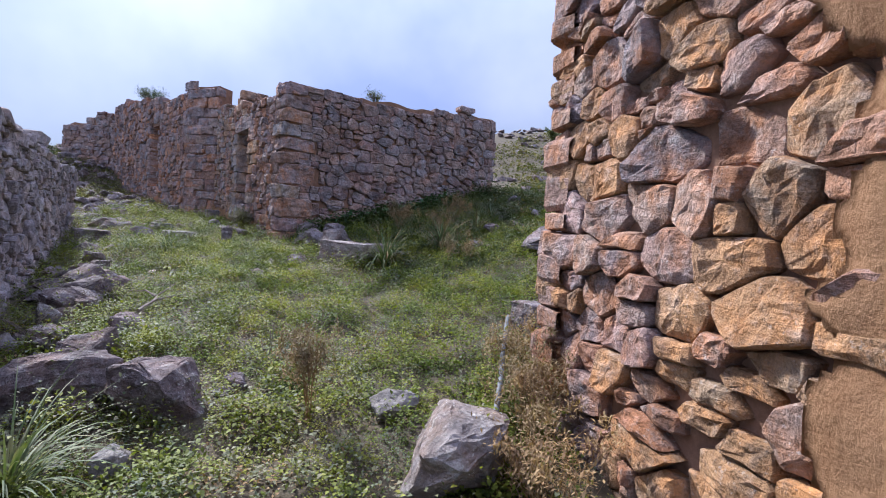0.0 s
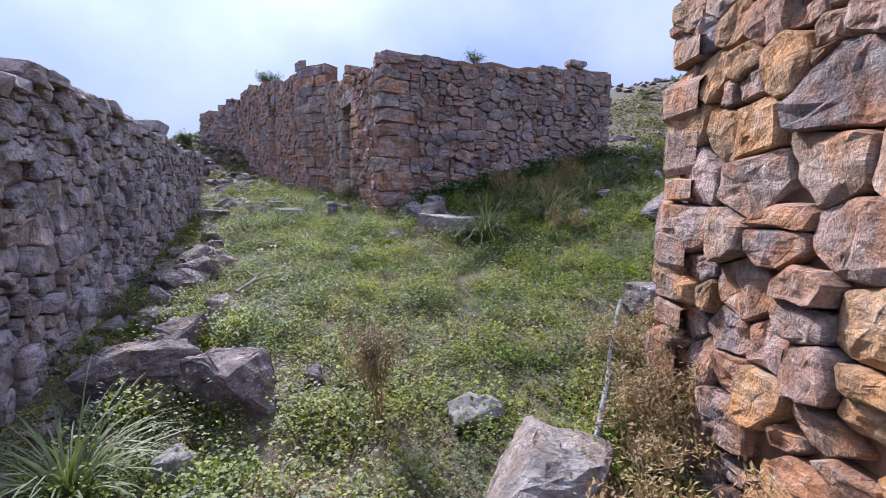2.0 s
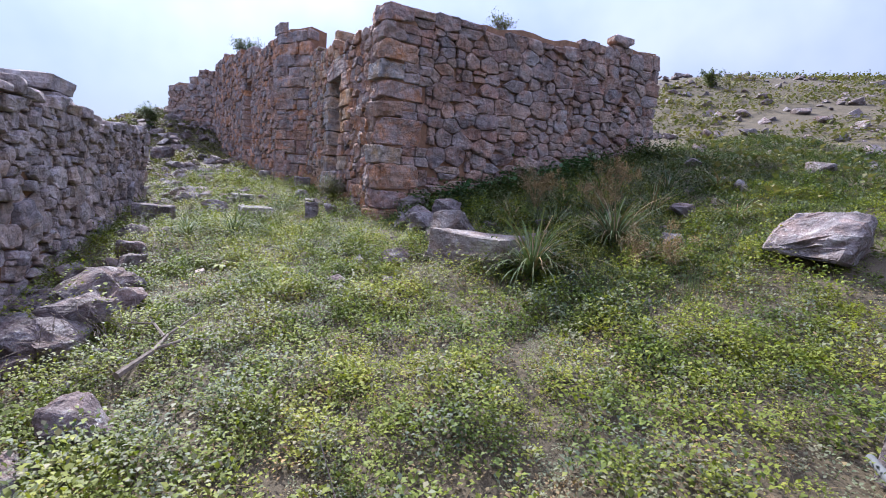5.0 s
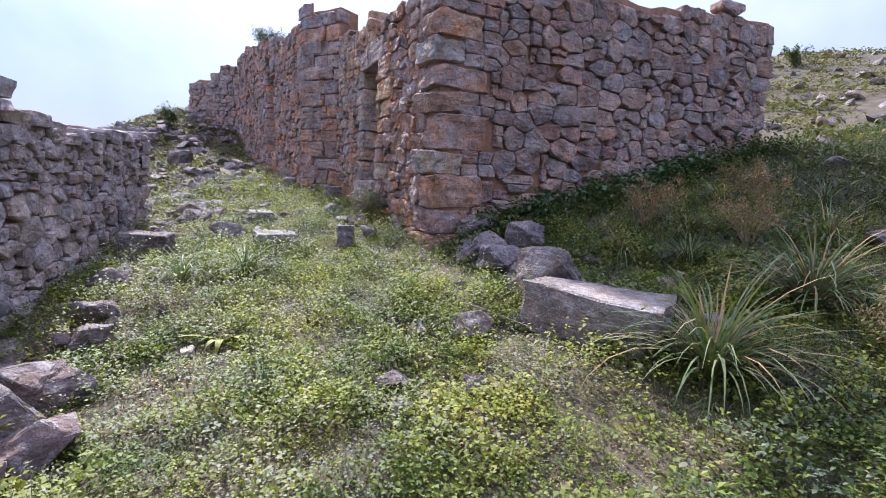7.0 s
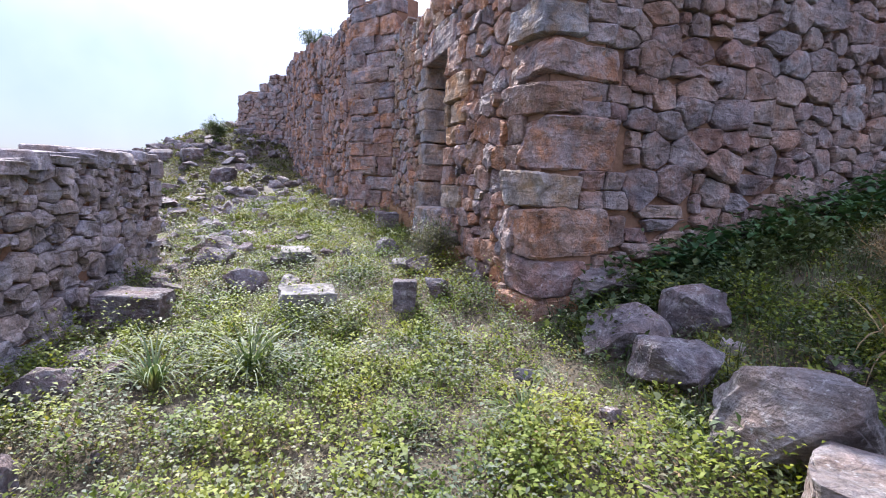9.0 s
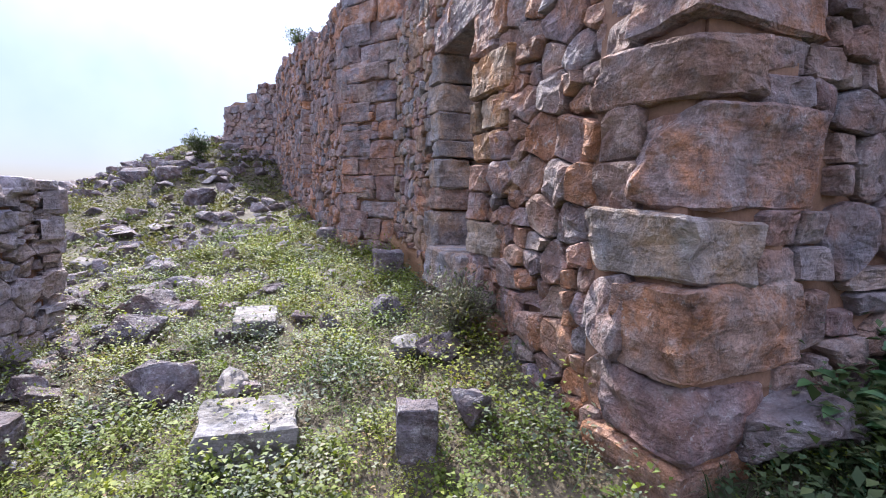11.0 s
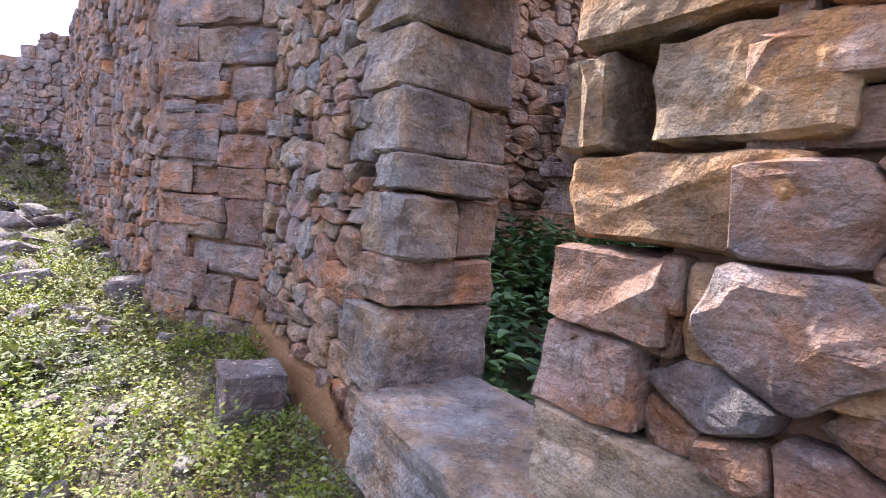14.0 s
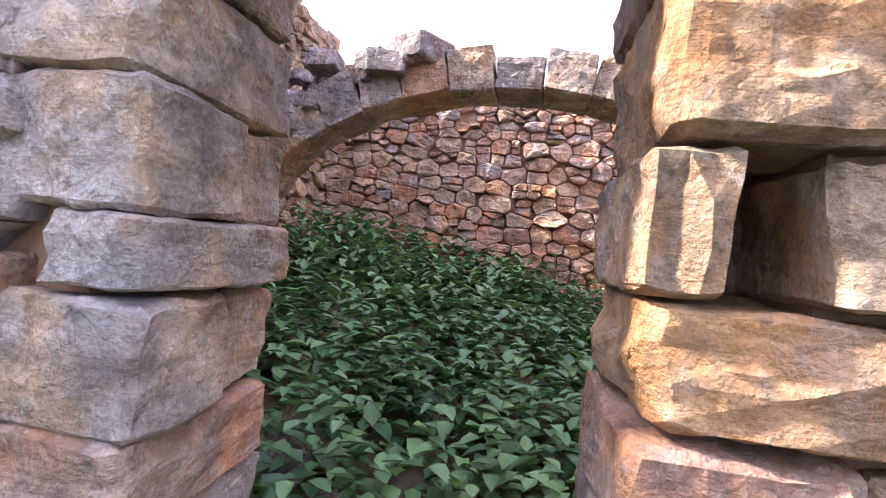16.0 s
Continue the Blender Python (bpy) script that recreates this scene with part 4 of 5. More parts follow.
def scatter(count, pick, size, weights=(0.7, 0.1, 0.2), label=PURPLE, joined=False):
    for _ in range(count):
        x, y = pick()
        m = (STONE_LOOSE, STONE_PALE, STONE_LEFT)[int(r.choice(3, p=weights))]
        lib = shapes[m.name]
        w = size[0] * (size[1] / size[0]) ** (r.random() ** 1.6)
        me = lib[int(r.integers(len(lib)))]
        h = w * r.uniform(0.35, 0.75)
        mat4 = Matrix.Translation((x, y, ground_z(x, y) + h * 0.28)) @ Euler((r.normal() * 0.2, r.normal() * 0.2, r.uniform(0, 6.28))).to_matrix().to_4x4() @ Matrix.Diagonal((w, w * r.uniform(0.6, 1.0), h, 1))
        if joined:
            JOINED.append((me, np.array(mat4)))
            continue
        ob = new("fallen_stone", me)
        ob.matrix_world = mat4
        tagged(ob, label, "stone", "fallen stones")


def along_wall(s0, s1, n0, n1):
    def pick():
        s, n = r.uniform(s0, s1), n0 + (n1 - n0) * r.random() ** 1.5
        p = LA + LD * s + LOUT * n
        return p.x, p.y
    return pick


def heap(cx, cy, sx, sy):
    return lambda: (cx + r.normal() * sx, cy + r.normal() * sy)


scatter(46, along_wall(0.8, 6.5, 0.1, 0.9), (0.10, 0.42))
scatter(30, along_wall(6.5, 10.6, 0.1, 0.6), (0.08, 0.28))
scatter(70, heap(-6.6, 13.0, 0.8, 1.2), (0.12, 0.36), label="purple-grey rubble scattered over the slope")
scatter(120, heap(-8.4, 16.2, 1.3, 2.2), (0.10, 0.40), joined=True)
scatter(110, heap(-12.0, 21.6, 1.5, 1.4), (0.2, 0.75), joined=True)
scatter(26, heap(-3.9, 11.2, 0.7, 1.2), (0.06, 0.16), (0.5, 0.4, 0.1), GREY)
scatter(30, heap(-1.5, 5.5, 1.3, 2.4), (0.06, 0.16), (0.6, 0.3, 0.1), GREY)
scatter(24, heap(1.5, 8.0, 1.0, 1.2), (0.08, 0.24), (0.6, 0.3, 0.1), "stone half hidden in shaded grass")
scatter(30, heap(-13.8, 20.2, 0.7, 0.7), (0.2, 0.6), joined=True)
scatter(700, heap(-6.3, 13.0, 1.0, 1.7), (0.05, 0.20), joined=True)
scatter(260, heap(-5.2, 12.2, 0.6, 1.3), (0.04, 0.13), joined=True)
scatter(150, along_wall(0.8, 10.6, 0.05, 1.1), (0.04, 0.14), joined=True)
jv, jf, n0 = [], [], 0
for me, a in JOINED:
    co = np.array([v.co for v in me.vertices])
    jv.append(co @ a[:3, :3].T + a[:3, 3])
    jf.append(np.array([p.vertices[:] for p in me.polygons]) + n0)
    n0 += len(co)
tagged(new("rubble", mesh_arrays("rubble", np.concatenate(jv), np.concatenate(jf), STONE_LOOSE, False)), "purple-grey rubble strewn over the slope and crest", "stones", kind="stuff")

# stones over the far hillside
hv, hf, n0 = [], [], 0
lib = [mesh_from("hill_stone", hull_rock(r, 8, 0.5, 0.06, 0.0), STONE_PALE) for _ in range(6)]
data = [(np.array([v.co for v in me.vertices]), np.array([p.vertices[:] for p in me.polygons])) for me in lib]
for k in range(1000):
    x, y = (r.uniform(3.5, 26), r.uniform(2, 34)) if k % 4 else (r.uniform(-14, -6), r.uniform(14, 28))
    w = r.uniform(0.12, 0.55)
    co, tri = data[k % 6]
    a = r.uniform(0, 6.28)
    c = co * (w, w * 0.8, w * 0.5)
    c = np.stack([c[:, 0] * math.cos(a) - c[:, 1] * math.sin(a), c[:, 0] * math.sin(a) + c[:, 1] * math.cos(a), c[:, 2]], 1) + (x, y, float(land(x, y)) + w * 0.1)
    hv.append(c)
    hf.append(tri + n0)
    n0 += len(co)
tagged(new("hill_stones", mesh_arrays("hill_stones", np.concatenate(hv), np.concatenate(hf), STONE_LOOSE, False)), "pale stones strewn over the green hillside", "stones", kind="stuff")

# ---- plants ----
NRNG = np.random.default_rng(99)


def leaf_mesh(name, pos, yaw, pitch, length, width, mat, fold=0.25, hexa=False):
    """Many leaves as one mesh: each a folded blade that leaves its point at a yaw and pitch."""
    n = len(pos)
    d = np.stack([np.cos(yaw) * np.cos(pitch), np.sin(yaw) * np.cos(pitch), np.sin(pitch)], 1)
    side = np.stack([-np.sin(yaw), np.cos(yaw), 0 * yaw], 1)
    up = np.cross(d, side)
    L, W = length[:, None], width[:, None]
    if hexa:
        pts = [pos, pos + d * L * 0.3 + side * W * 0.5 + up * W * fold, pos + d * L * 0.68 + side * W * 0.34 + up * W * fold * 0.5, pos + d * L - up * L * 0.12,
               pos + d * L * 0.68 - side * W * 0.34 + up * W * fold * 0.5, pos + d * L * 0.3 - side * W * 0.5 + up * W * fold]
        v = np.stack(pts, 1).reshape(-1, 3)
        b = np.arange(n)[:, None] * 6
        f = np.concatenate([b + (0, 1, 2, 3), b + (0, 3, 4, 5)])
    else:
        pts = [pos, pos + d * L * 0.5 + side * W * 0.5 + up * W * fold, pos + d * L, pos + d * L * 0.5 - side * W * 0.5 + up * W * fold]
        v = np.stack(pts, 1).reshape(-1, 3)
        f = np.arange(n)[:, None] * 4 + (0, 1, 2, 3)
    return mesh_arrays(name, v, f, mat)


def blade_mesh(name, pos, yaw, lean, length, width, droop, mat, segs=4):
    """Many arching grass blades as one mesh."""
    n = len(pos)
    side = np.stack([-np.sin(yaw), np.cos(yaw), 0 * yaw], 1)
    hd = np.stack([np.cos(yaw), np.sin(yaw), 0 * yaw], 1)
    p, rows = pos.copy(), []
    for k in range(segs + 1):
        w = width * (1 - k / segs) ** 0.7 + 0.0004
        rows.append(np.stack([p - side * w[:, None] / 2, p + side * w[:, None] / 2], 1))
        a = lean - droop * (k / segs) * 1.6
        p = p + (hd * np.cos(a)[:, None] + np.stack([0 * a, 0 * a, np.sin(a)], 1)) * (length / segs)[:, None]
    v = np.stack(rows, 1).reshape(-1, 3)
    b = np.arange(n)[:, None] * 2 * (segs + 1)
    f = np.concatenate([b + (2 * k, 2 * k + 1, 2 * k + 3, 2 * k + 2) for k in range(segs)])
    return mesh_arrays(name, v, f, mat)


def outside_walls(x, y):
    """True for open ground: not in a wall or house."""
    s = (x - C.x) * D.x + (y - C.y) * D.y
    n = (x - C.x) * IN.x + (y - C.y) * IN.y
    q = (x - C.x) * FR_OUT.x + (y - C.y) * FR_OUT.y
    house = (n > -0.05) & (q < 0.05) & (n < 8)
    s2 = (x - K.x) * OUT2.x + (y - K.y) * OUT2.y
    t2 = (x - K.x) * E2.x + (y - K.y) * E2.y
    house |= (s2 < 0.05) & (t2 > -0.1) & (t2 < 9)
    ln = (x - LA.x) * LOUT.x + (y - LA.y) * LOUT.y
    ls = (x - LA.x) * LD.x + (y - LA.y) * LD.y
    rn = (x - RA.x) * ROUT.x + (y - RA.y) * ROUT.y
    rs = (x - RA.x) * RD.x + (y - RA.y) * RD.y
    return ~house & ~((ln < 0.05) & (ln > -0.75) & (ls < 11.2)) & ~((rn < 0.02) & (rn > -0.8) & (rs < rl + 0.02))


def pick_ground(count, x0, x1, y0, y1, keep):
    x, y = NRNG.uniform(x0, x1, count), NRNG.uniform(y0, y1, count)
    m = outside_walls(x, y)
    m &= NRNG.random(count) < np.array([keep(a, b) for a, b in zip(x, y)])
    return x[m], y[m]


def green(x, y):
    v = noise.noise(Vector((x * 0.9, y * 0.9, 3.0))) + 0.6 * noise.noise(Vector((x * 2.7, y * 2.7, 8.0)))
    g = 0.50 + 1.15 * v
    ln = (x - LA.x) * LOUT.x + (y - LA.y) * LOUT.y
    ls = (x - LA.x) * LD.x + (y - LA.y) * LD.y
    if math.hypot(x + 2.05, y - 2.7) < 0.75:
        g -= 0.45
    if ln < 1.0 and ls < 11:
        g -= 0.55 * (1.0 - max(ln, 0))
    return min(1.0, max(0.06, g))


def clumps(x, y, per, spread, tall, size, name, mat, label, hexa=False):
    z = np.array([ground_z(a, b) for a, b in zip(x, y)])
    n = len(x)
    mound = np.array([noise.noise(Vector((a * 2.6, b * 2.6, 4.0))) for a, b in zip(x, y)])
    size_c = (NRNG.uniform(0.35, 1.1, n) + 0.45 * (NRNG.random(n) < 0.15)) * np.clip(1.0 + 1.4 * mound, 0.35, 2.0)
    c = np.repeat(np.arange(n), per)
    ang, rad = NRNG.uniform(0, 2 * np.pi, len(c)), np.sqrt(NRNG.random(len(c)))
    pos = np.stack([x[c] + np.cos(ang) * rad * spread * size_c[c], y[c] + np.sin(ang) * rad * spread * size_c[c],
                    z[c] + tall * size_c[c] * (1 - 0.7 * rad ** 2) * NRNG.uniform(0.25, 1.0, len(c))], 1)
    length = NRNG.uniform(size[0], size[1], len(c)) * np.clip(size_c[c], 0.5, 1.05)
    me = leaf_mesh(name, pos, ang + NRNG.normal(0, 0.7, len(c)), NRNG.normal(0.25, 0.45, len(c)), length, length * NRNG.uniform(0.5, 0.85, len(c)), mat, hexa=hexa)
    return tagged(new(name, me), label, "plants", kind="stuff")


x, y = pick_ground(74000, -5.6, 5.2, 0.6, 9.5, green)
clumps(x, y, 10, 0.065, 0.10, (0.018, 0.038), "clover", HERB, "low bright green clover and herbs on the path")
x, y = pick_ground(9000, -6.8, 2.6, 0.8, 16.5, lambda a, b: green(a, b + 5))
clumps(x, y, 60, 0.115, 0.23, (0.018, 0.038), "tall_herbs", HERB, "taller leafy green herbs in clumps")
x, y = pick_ground(3400, -6.8, 2.6, 0.8, 16, lambda a, b: 1 - 0.6 * green(a, b + 5))
clumps(x, y, 56, 0.13, 0.22, (0.016, 0.036), "grey_herbs", HERB_GREY, "bushy grey-green herbs in clumps")
x, y = pick_ground(34000, -7.5, -1.6, 9.0, 17, green)
clumps(x, y, 10, 0.06, 0.08, (0.014, 0.03), "clover", HERB, "low yellow-green herbs up the lane")
x, y = pick_ground(12000, -5.6, 2.0, 1.0, 13, lambda a, b: 1.1 - green(a, b))
clumps(x, y, 12, 0.07, 0.10, (0.014, 0.03), "grey_herbs", HERB_GREY, "grey-green dry herbs between stones")
x, y = pick_ground(9000, -6, 2.2, 1.0, 14, lambda a, b: 0.5)
z = np.array([ground_z(a, b) for a, b in zip(x, y)])
n = len(x)
tagged(new("grass", blade_mesh("grass", np.stack([x, y, z], 1), NRNG.uniform(0, 6.28, n), NRNG.uniform(0.6, 1.5, n), NRNG.uniform(0.05, 0.17, n), NRNG.uniform(0.002, 0.005, n), NRNG.uniform(0, 0.9, n), TUFT, 3)), "sparse fine grass blades", "grass", kind="stuff")
x, y = pick_ground(11000, -5.5, 2.6, 0.8, 14, lambda a, b: 0.5)
z = np.array([ground_z(a, b) for a, b in zip(x, y)])
n = len(x)
tagged(new("dry_stalks", blade_mesh("dry_stalks", np.stack([x, y, z], 1), NRNG.uniform(0, 6.28, n), NRNG.uniform(0.2, 1.5, n), NRNG.uniform(0.06, 0.22, n), NRNG.uniform(0.002, 0.004, n), NRNG.uniform(0, 0.7, n), DRY, 3)), "dry straw-coloured stalks among the herbs", "grass", kind="stuff")


x, y = pick_ground(17000, -6.5, 2.6, 0.8, 15, lambda a, b: 0.9 - 0.7 * green(a + 3, b))
clumps(x, y, 9, 0.07, 0.06, (0.012, 0.035), "dead_leaves", DRY, "brown dead leaves and stems between herbs")


# grass and weeds in this outline are coloured darker to paint the house's shadow
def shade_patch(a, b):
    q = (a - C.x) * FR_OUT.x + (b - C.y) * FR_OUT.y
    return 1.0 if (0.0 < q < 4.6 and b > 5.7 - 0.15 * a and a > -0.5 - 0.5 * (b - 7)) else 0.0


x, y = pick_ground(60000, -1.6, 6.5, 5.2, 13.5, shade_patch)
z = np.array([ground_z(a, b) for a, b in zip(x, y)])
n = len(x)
tagged(new("grass", blade_mesh("grass", np.stack([x, y, z], 1), NRNG.uniform(0, 6.28, n), NRNG.uniform(0.3, 1.4, n), NRNG.uniform(0.08, 0.26, n), NRNG.uniform(0.003, 0.008, n), NRNG.uniform(0.2, 1.2, n), DARK_SHADE_LEAF, 3)), "lush grass coloured dark for the shade of the house", "grass", kind="stuff")
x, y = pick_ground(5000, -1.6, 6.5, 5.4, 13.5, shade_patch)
clumps(x, y, 10, 0.09, 0.16, (0.03, 0.06), "shade_herbs", DARK_SHADE_LEAF, "leafy weeds coloured dark for the shade of the house")
# weeds along the foot of the front wall, its shade put into their colour
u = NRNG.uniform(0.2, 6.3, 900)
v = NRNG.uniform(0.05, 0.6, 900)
clumps(C.x + FR.x * u + FR_OUT.x * v, C.y + FR.y * u + FR_OUT.y * v, 14, 0.14, 0.34, (0.03, 0.075), "wall_weeds", DARK_SHADE_LEAF, "weeds along the foot of the wall, darkened for its shade")
# far hillside
x, y = NRNG.uniform(3, 30, 16000), NRNG.uniform(0, 36, 16000)
m = outside_walls(x, y) & (np.array([noise.noise(Vector((a * 0.35, b * 0.35, 1))) for a, b in zip(x, y)]) > -0.35)
clumps(x[m], y[m], 7, 0.22, 0.2, (0.06, 0.15), "hill_scrub", SCRUB, "low scrub over the stony hillside")
x, y = NRNG.uniform(-16, -4.5, 15000), NRNG.uniform(13, 29, 15000)
m = outside_walls(x, y) & (np.array([noise.noise(Vector((a * 0.6, b * 0.6, 5))) for a, b in zip(x, y)]) > -0.3)
clumps(x[m], y[m], 9, 0.14, 0.13, (0.04, 0.09), "hill_scrub", SCRUB, "low scrub up the lane and slope")

# nettles in the room
n = 1500
s, q = NRNG.uniform(-0.2, 4.6, n), NRNG.uniform(0.55, 4.35, n)
x, y = C.x + D.x * s + IN.x * q, C.y + D.y * s + IN.y * q
z = np.array([land(a, b) for a, b in zip(x, y)])
tall = 0.28 + 0.28 * np.clip((s - 1.5) / 3, 0, 1) + NRNG.normal(0, 0.05, n)
rows = []
for k in range(7):
    f = (k + 1) / 7
    rows.append((np.stack([x + NRNG.normal(0, 0.035, n), y + NRNG.normal(0, 0.035, n), z + tall * f], 1), NRNG.uniform(0, 6.28, n), NRNG.normal(-0.1 + 0.3 * f, 0.3, n), NRNG.uniform(0.085, 0.15, n) * (1.15 - 0.35 * f)))
pos, yaw, pitch, ln = (np.concatenate([row[k] for row in rows]) for k in range(4))
tagged(new("nettles", leaf_mesh("nettles", pos, yaw, pitch, ln, ln * 0.68, NETTLE, 0.22, True)), "dense dark green nettles filling the roofless room", "plants", kind="stuff")


def tuft(x, y, blades, length, width, mat, label, seed, lean=(0.7, 1.45), category="grass tuft", name="grass_tuft", dry=0.0):
    r2 = np.random.default_rng(seed)
    ob = tagged(new(name), label, category)
    ob.location = (x, y, ground_z(x, y) - 0.01)
    for mat2, n in ((mat, int(blades * (1 - dry))), (DRY, int(blades * dry))):
        if n:
            a = r2.uniform(0, 6.28, n)
            base = np.stack([np.cos(a), np.sin(a), 0 * a], 1) * r2.uniform(0, 0.05, n)[:, None]
            me = blade_mesh("foliage", base, a + r2.normal(0, 0.3, n), r2.uniform(*lean, n), length * r2.uniform(0.55, 1.1, n), width * r2.uniform(0.7, 1.2, n), r2.uniform(0.5, 1.5, n), mat2, 6)
            child = new("foliage", me)
            tagged(child, kind="stuff").parent = ob
            if mat2 is DRY:
                child["label"] = "dry pale blades"
    return ob


tuft(-2.1, 1.85, 130, 0.75, 0.016, TUFT, "tuft of long arching grass by the path", 1)
tuft(0.12, 6.62, 200, 0.88, 0.017, TUFT, "big tuft of long arching grey-green leaves", 2, dry=0.25)
tuft(1.1, 7.35, 200, 0.9, 0.016, TUFT, "big tuft of long grass in shade", 3, dry=0.3)
# here the house's shade is put into the tuft's dark green
tuft(0.7, 8.4, 120, 0.6, 0.012, DARK_SHADE_LEAF, "tuft of grass coloured dark for the shade", 4)
tuft(-3.48, 8.65, 110, 0.55, 0.014, TUFT, "tuft of arching asphodel leaves on the path", 5)
tuft(-3.98, 8.4, 80, 0.5, 0.013, TUFT, "tuft of arching asphodel leaves near the wall", 6)
tuft(-1.76, 8.2, 70, 0.32, 0.009, TUFT, "small tuft of grey-green leaves", 7)
tuft(2.6, 9.6, 120, 0.6, 0.012, DARK_SHADE_LEAF, "tuft of grass coloured dark for the shade", 8, dry=0.2)
for k, (tx, ty, tl) in enumerate(((1.5, 7.9, 0.6), (2.0, 8.6, 0.7), (0.95, 9.1, 0.55), (2.7, 7.9, 0.6), (1.45, 6.75, 0.5), (3.2, 9.3, 0.7), (0.2, 8.75, 0.5), (1.7, 10.0, 0.7))):
    tuft(tx, ty, 90, tl, 0.013, TUFT, "tuft of drooping grass with dead pale blades", 60 + k, (0.4, 1.3), dry=0.4)
tuft(-3.03, 7.3, 14, 0.34, 0.075, HERB, "broad-leaved green rosette plant", 9, (0.5, 1.1), "plant", "rosette_plant")
tuft(-2.35, 8.0, 12, 0.22, 0.05, HERB, "small broad-leaved green rosette plant", 10, (0.4, 1.0), "plant", "rosette_plant")
tuft(-2.35, 3.75, 16, 0.24, 0.09, HERB, "dark broad-leaved plant between boulders", 12, (0.2, 0.9), "plant", "rosette_plant")


def tube(points, r0, r1, sides=6):
    """A tapering round stem through the points."""
    bm = bmesh.new()
    rings = []
    n = len(points)
    for k, p in enumerate(points):
        p = Vector(p)
        d = (Vector(points[min(k + 1, n - 1)]) - Vector(points[max(k - 1, 0)])).normalized()
        a = d.cross(Vector((0.3, 0.2, 1))).normalized()
        b = d.cross(a)
        rad = r0 + (r1 - r0) * k / (n - 1)
        rings.append([bm.verts.new(p + (a * math.cos(q) + b * math.sin(q)) * rad) for q in np.linspace(0, 2 * math.pi, sides, endpoint=False)])
    for u, v in zip(rings, rings[1:]):
        for k in range(sides):
            bm.faces.new((u[k], u[(k + 1) % sides], v[(k + 1) % sides], v[k]))
    bm.faces.new(rings[0])
    bm.faces.new(rings[-1])
    bmesh.ops.recalc_face_normals(bm, faces=bm.faces)
    return bm


def twiggy(name, x, y, height, stems, mat, label, category, seed, spread=0.5, leaf=None, leaf_n=0, leaf_size=0.02, heads=0, base=None):
    """A bare or leafy shrub of forking stems."""
    r2 = np.random.default_rng(seed)
    ob = tagged(new(name), label, category)
    ob.location = (x, y, ground_z(x, y) - 0.02 if base is None else base)
    tips, all_pts = [], []
    bm_all = bmesh.new()
    for k in range(stems):
        a, rad = r2.uniform(0, 6.28), spread * r2.uniform(0.2, 1)
        mid = np.array((math.cos(a) * rad * 0.4, math.sin(a) * rad * 0.4, height * r2.uniform(0.35, 0.55)))
        top = np.array((math.cos(a) * rad, math.sin(a) * rad, height * r2.uniform(0.6, 1.0)))
        paths = [[(0.02 * math.cos(a), 0.02 * math.sin(a), 0), mid * 0.5 + r2.normal(0, 0.01, 3), mid, (mid + top) / 2 + r2.normal(0, 0.02, 3), top]]
        for _ in range(3):
            e = mid + (top - mid) * r2.uniform(0.1, 0.7)
            paths.append([e, e + r2.normal(0, 0.05, 3) + (0, 0, 0.05), e + r2.normal(0, 0.09, 3) + (0, 0, height * 0.2)])
        for p in paths:
            t = tube(p, 0.0045 if len(p) == 5 else 0.0025, 0.0015, 5)
            me = bpy.data.meshes.new("tmp")
            t.to_mesh(me)
            t.free()
            bm_all.from_mesh(me)
            bpy.data.meshes.remove(me)
            tips.append(np.array(p[-1]))
            all_pts += [np.array(q) for q in p[1:]]
    tagged(part("twig", bm_all, mat, ob), kind="stuff")
    if leaf and leaf_n:
        pts = np.array(all_pts)
        pos = pts[r2.integers(0, len(pts), leaf_n)] + r2.normal(0, 0.035, (leaf_n, 3))
        ln = leaf_size * r2.uniform(0.6, 1.2, leaf_n)
        child = new("foliage", leaf_mesh("foliage", pos, r2.uniform(0, 6.28, leaf_n), r2.normal(0.3, 0.6, leaf_n), ln, ln * 0.4, leaf))
        tagged(child, kind="stuff").parent = ob
    if heads:
        pos, n_l = [], 60
        for tip in tips[:heads]:
            pos.append(tip + r2.normal(0, 0.026, (n_l, 3)))
        pos = np.concatenate(pos)
        m = len(pos)
        child = new("seed_head", leaf_mesh("seed_head", pos, r2.uniform(0, 6.28, m), r2.normal(0.3, 0.8, m), r2.uniform(0.02, 0.045, m), r2.uniform(0.006, 0.012, m), DRY))
        tagged(child, kind="stuff").parent = ob
    return ob


twiggy("thistle", -0.72, 2.42, 0.62, 9, DRY, "dead brown thistle with dry seed heads", "dry plant", 31, 0.2, DRY, 500, 0.03, 26)
twiggy("dry_bush", 0.62, 2.0, 0.5, 26, DRY, "dry brown thorn brush at the wall's foot", "dry plant", 32, 0.5, DRY, 1500, 0.03, 40)
twiggy("dry_bush", 0.9, 2.9, 0.4, 18, DRY, "dry brown thorn brush at the wall's foot", "dry plant", 33, 0.35, DRY, 900, 0.03, 20)
twiggy("dry_bush", 0.42, 1.3, 0.42, 20, DRY, "dry brown thorn brush at the wall's foot", "dry plant", 34, 0.4, DRY, 900, 0.03, 20)
twiggy("grey_shrub", -2.72, 11.0, 0.42, 26, BARK, "grey-green twiggy shrub against the house wall", "shrub", 35, 0.32, HERB_GREY, 2600, 0.035)
twiggy("dry_bush", -2.95, 5.3, 0.3, 12, BARK, "bare thorny twigs fallen beside the wall", "dry plant", 36, 0.6)
twiggy("dry_bush", -3.3, 4.4, 0.35, 10, BARK, "bare thorny twigs fallen beside the wall", "dry plant", 37, 0.6)
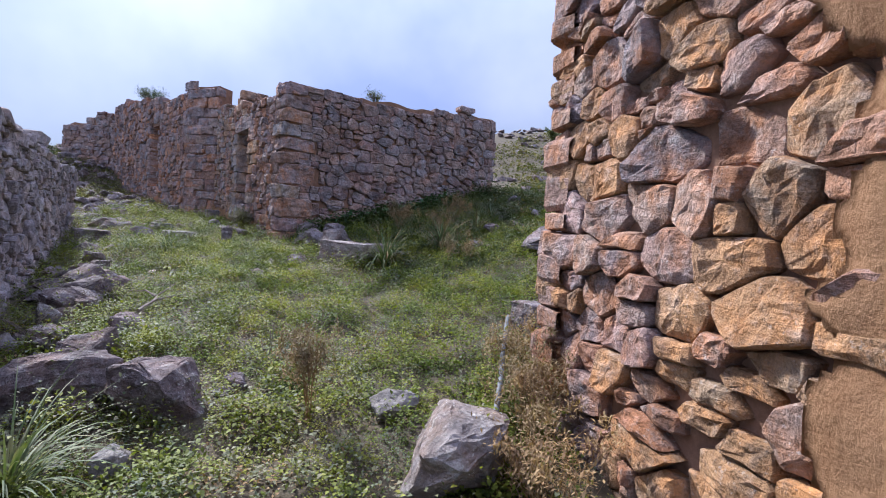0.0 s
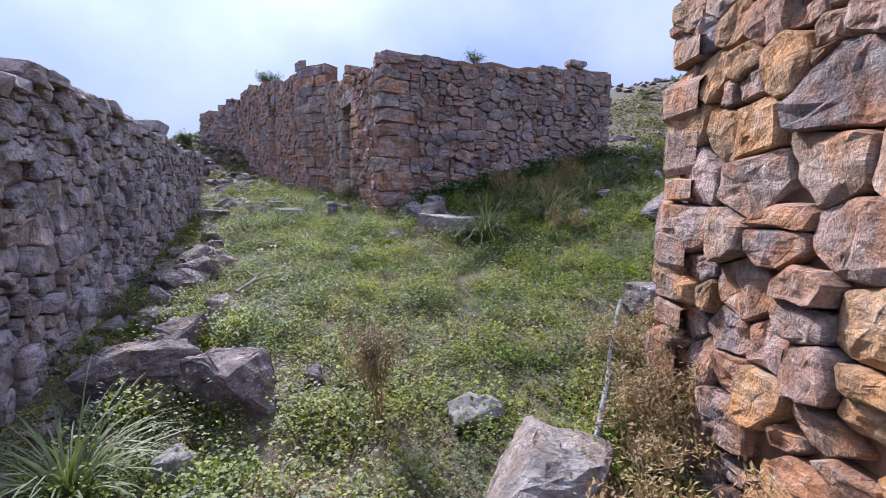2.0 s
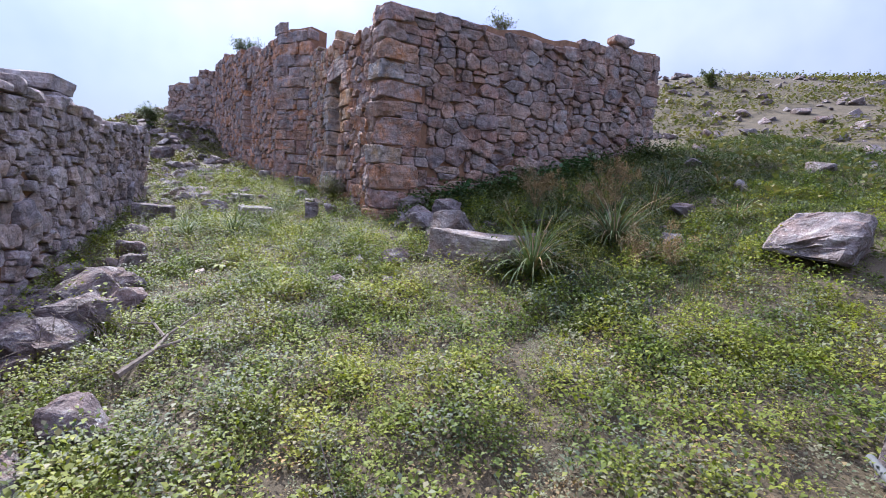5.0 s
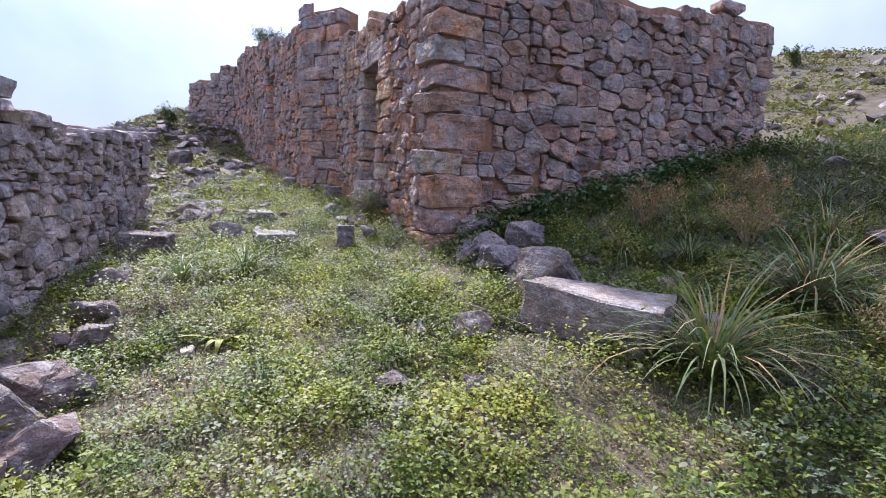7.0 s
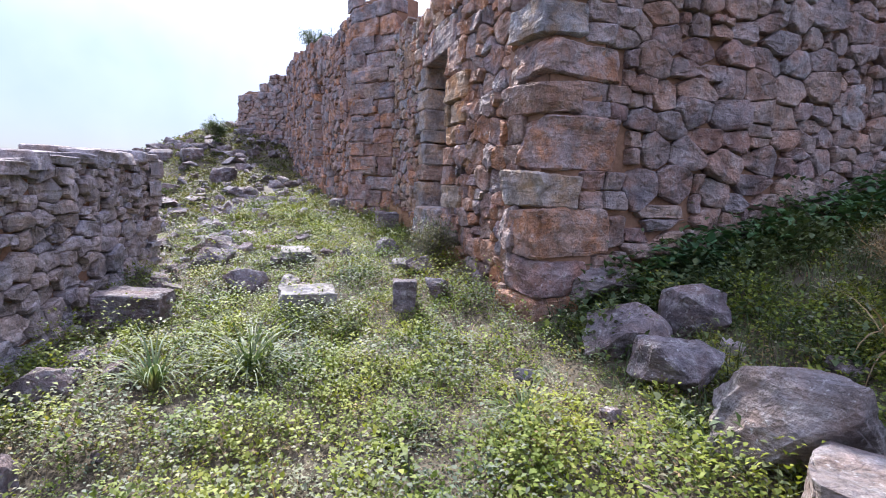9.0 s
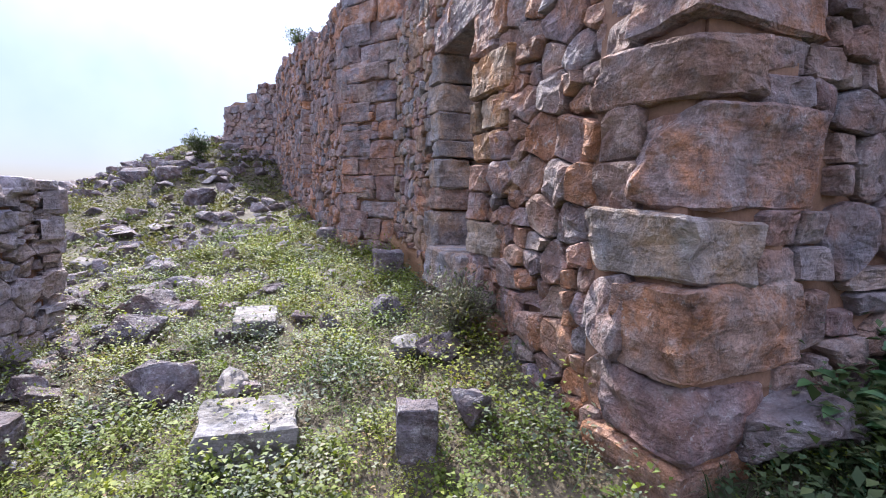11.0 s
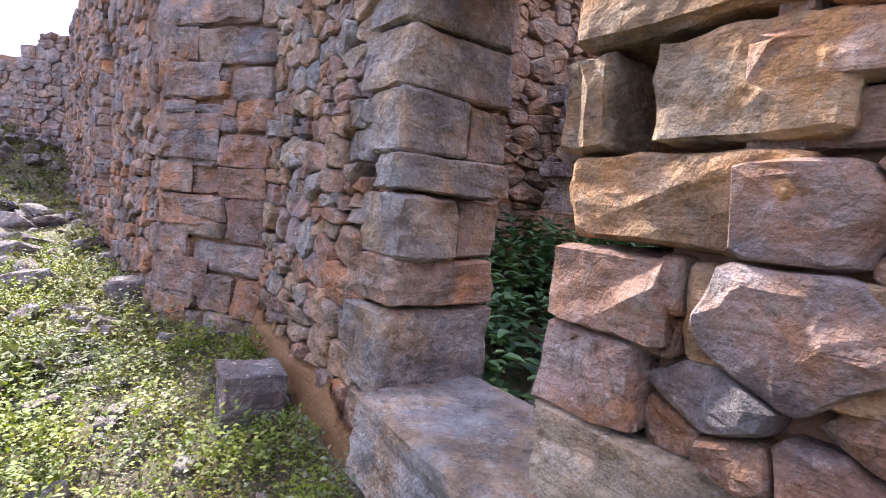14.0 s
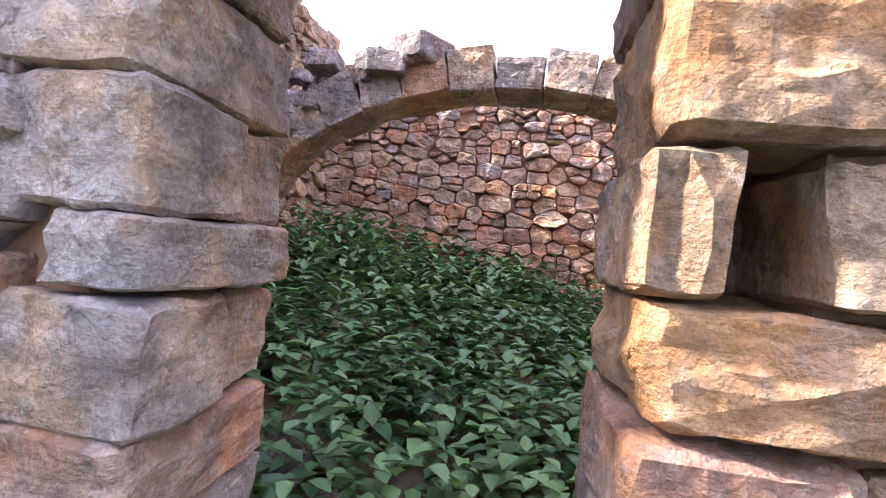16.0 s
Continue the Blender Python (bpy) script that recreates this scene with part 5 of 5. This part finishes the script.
twiggy("dry_bush", 0.6, 9.3, 0.5, 16, DRY, "dry flower stalks before the shaded wall", "dry plant", 38, 0.5, DRY, 600, 0.03, 30)
twiggy("dry_bush", 1.9, 9.7, 0.5, 14, DRY, "dry flower stalks before the shaded wall", "dry plant", 39, 0.5, DRY, 500, 0.03, 24)
twiggy("thistle", 1.08, 6.62, 0.3, 5, DRY, "small dead thistle with brown seed heads", "dry plant", 46, 0.12, DRY, 150, 0.03, 8)
twiggy("thistle", 1.32, 6.5, 0.28, 5, DRY, "small dead thistle with brown seed heads", "dry plant", 47, 0.12, DRY, 150, 0.03, 8)
twiggy("dry_stalk", 0.02, 6.55, 0.55, 2, DRY, "thin bare stalk before a stone slab", "dry plant", 48, 0.1)
twiggy("dry_bush", 1.3, 8.6, 0.45, 14, DRY, "dry flower stalks before the shaded wall", "dry plant", 49, 0.5, DRY, 400, 0.03, 18)
twiggy("dry_stalk", -1.1, 3.2, 0.7, 2, BARK, "single thin bare stalk rising from clover", "dry plant", 41, 0.15)
twiggy("hill_bush", -11.6, 20.9, 0.8, 14, BARK, "dark small bush on the crest", "shrub", 42, 0.45, DARK_SHADE_LEAF, 2500, 0.07)
twiggy("hill_bush", 9.0, 21.5, 0.6, 9, BARK, "dark small bush on the skyline", "shrub", 43, 0.6, DARK_SHADE_LEAF, 1200, 0.09)

p = K + E2 * 4.6 - OUT2 * 0.3
twiggy("wall_bush", p.x, p.y, 0.5, 22, BARK, "dark green bush growing on the wall top", "shrub", 44, 0.5, DARK_SHADE_LEAF, 3600, 0.05, base=top2(4.6) - 0.1)
p = C + FR * 2.3 - FR_OUT * 0.3
twiggy("wall_bush", p.x, p.y, 0.2, 12, BARK, "small dark tuft growing on the wall top", "shrub", 45, 0.25, DARK_SHADE_LEAF, 900, 0.04, base=front_top(2.3) - 0.07)

# grey pipe on the ground
pts = [(1.16, 4.02), (1.0, 3.6), (0.84, 3.15), (0.71, 2.82), (0.60, 2.5), (0.42, 2.03), (0.31, 1.75), (0.22, 1.45)]
path = [(px, py, ground_z(px, py) + 0.10 + 0.12 * math.sin(math.pi * k / 7)) for k, (px, py) in enumerate(pts)]
tagged(new("pipe", mesh_from("pipe", tube(path, 0.019, 0.019, 10), PIPE, True)), "grey plastic water pipe lying over the grass", "pipe")
# bleached branch
br = tagged(new("fallen_branch"), "bleached dead branch lying by the path", "branch")
br.location = (-2.55, 5.15, ground_z(-2.55, 5.15))
for p, r0 in (([(0, -0.4, 0.02), (0.05, -0.1, 0.08), (0.0, 0.15, 0.1), (0.1, 0.4, 0.2)], 0.022), ([(0.0, 0.1, 0.1), (-0.15, 0.25, 0.14), (-0.35, 0.3, 0.12)], 0.014), ([(0.03, -0.1, 0.08), (0.2, 0.05, 0.12), (0.3, 0.1, 0.1)], 0.012)):
    part("limb", tube(p, r0, 0.004), BARK, br)
st = tagged(new("fallen_branch"), "thin dry stick lying across the path", "branch")
st.location = (-1.15, 7.6, ground_z(-1.15, 7.6) + 0.03)
part("limb", tube([(-0.25, 0.3, 0.02), (-0.05, 0.05, 0.04), (0.1, -0.1, 0.03), (0.32, -0.35, 0.02)], 0.009, 0.004), BARK, st)
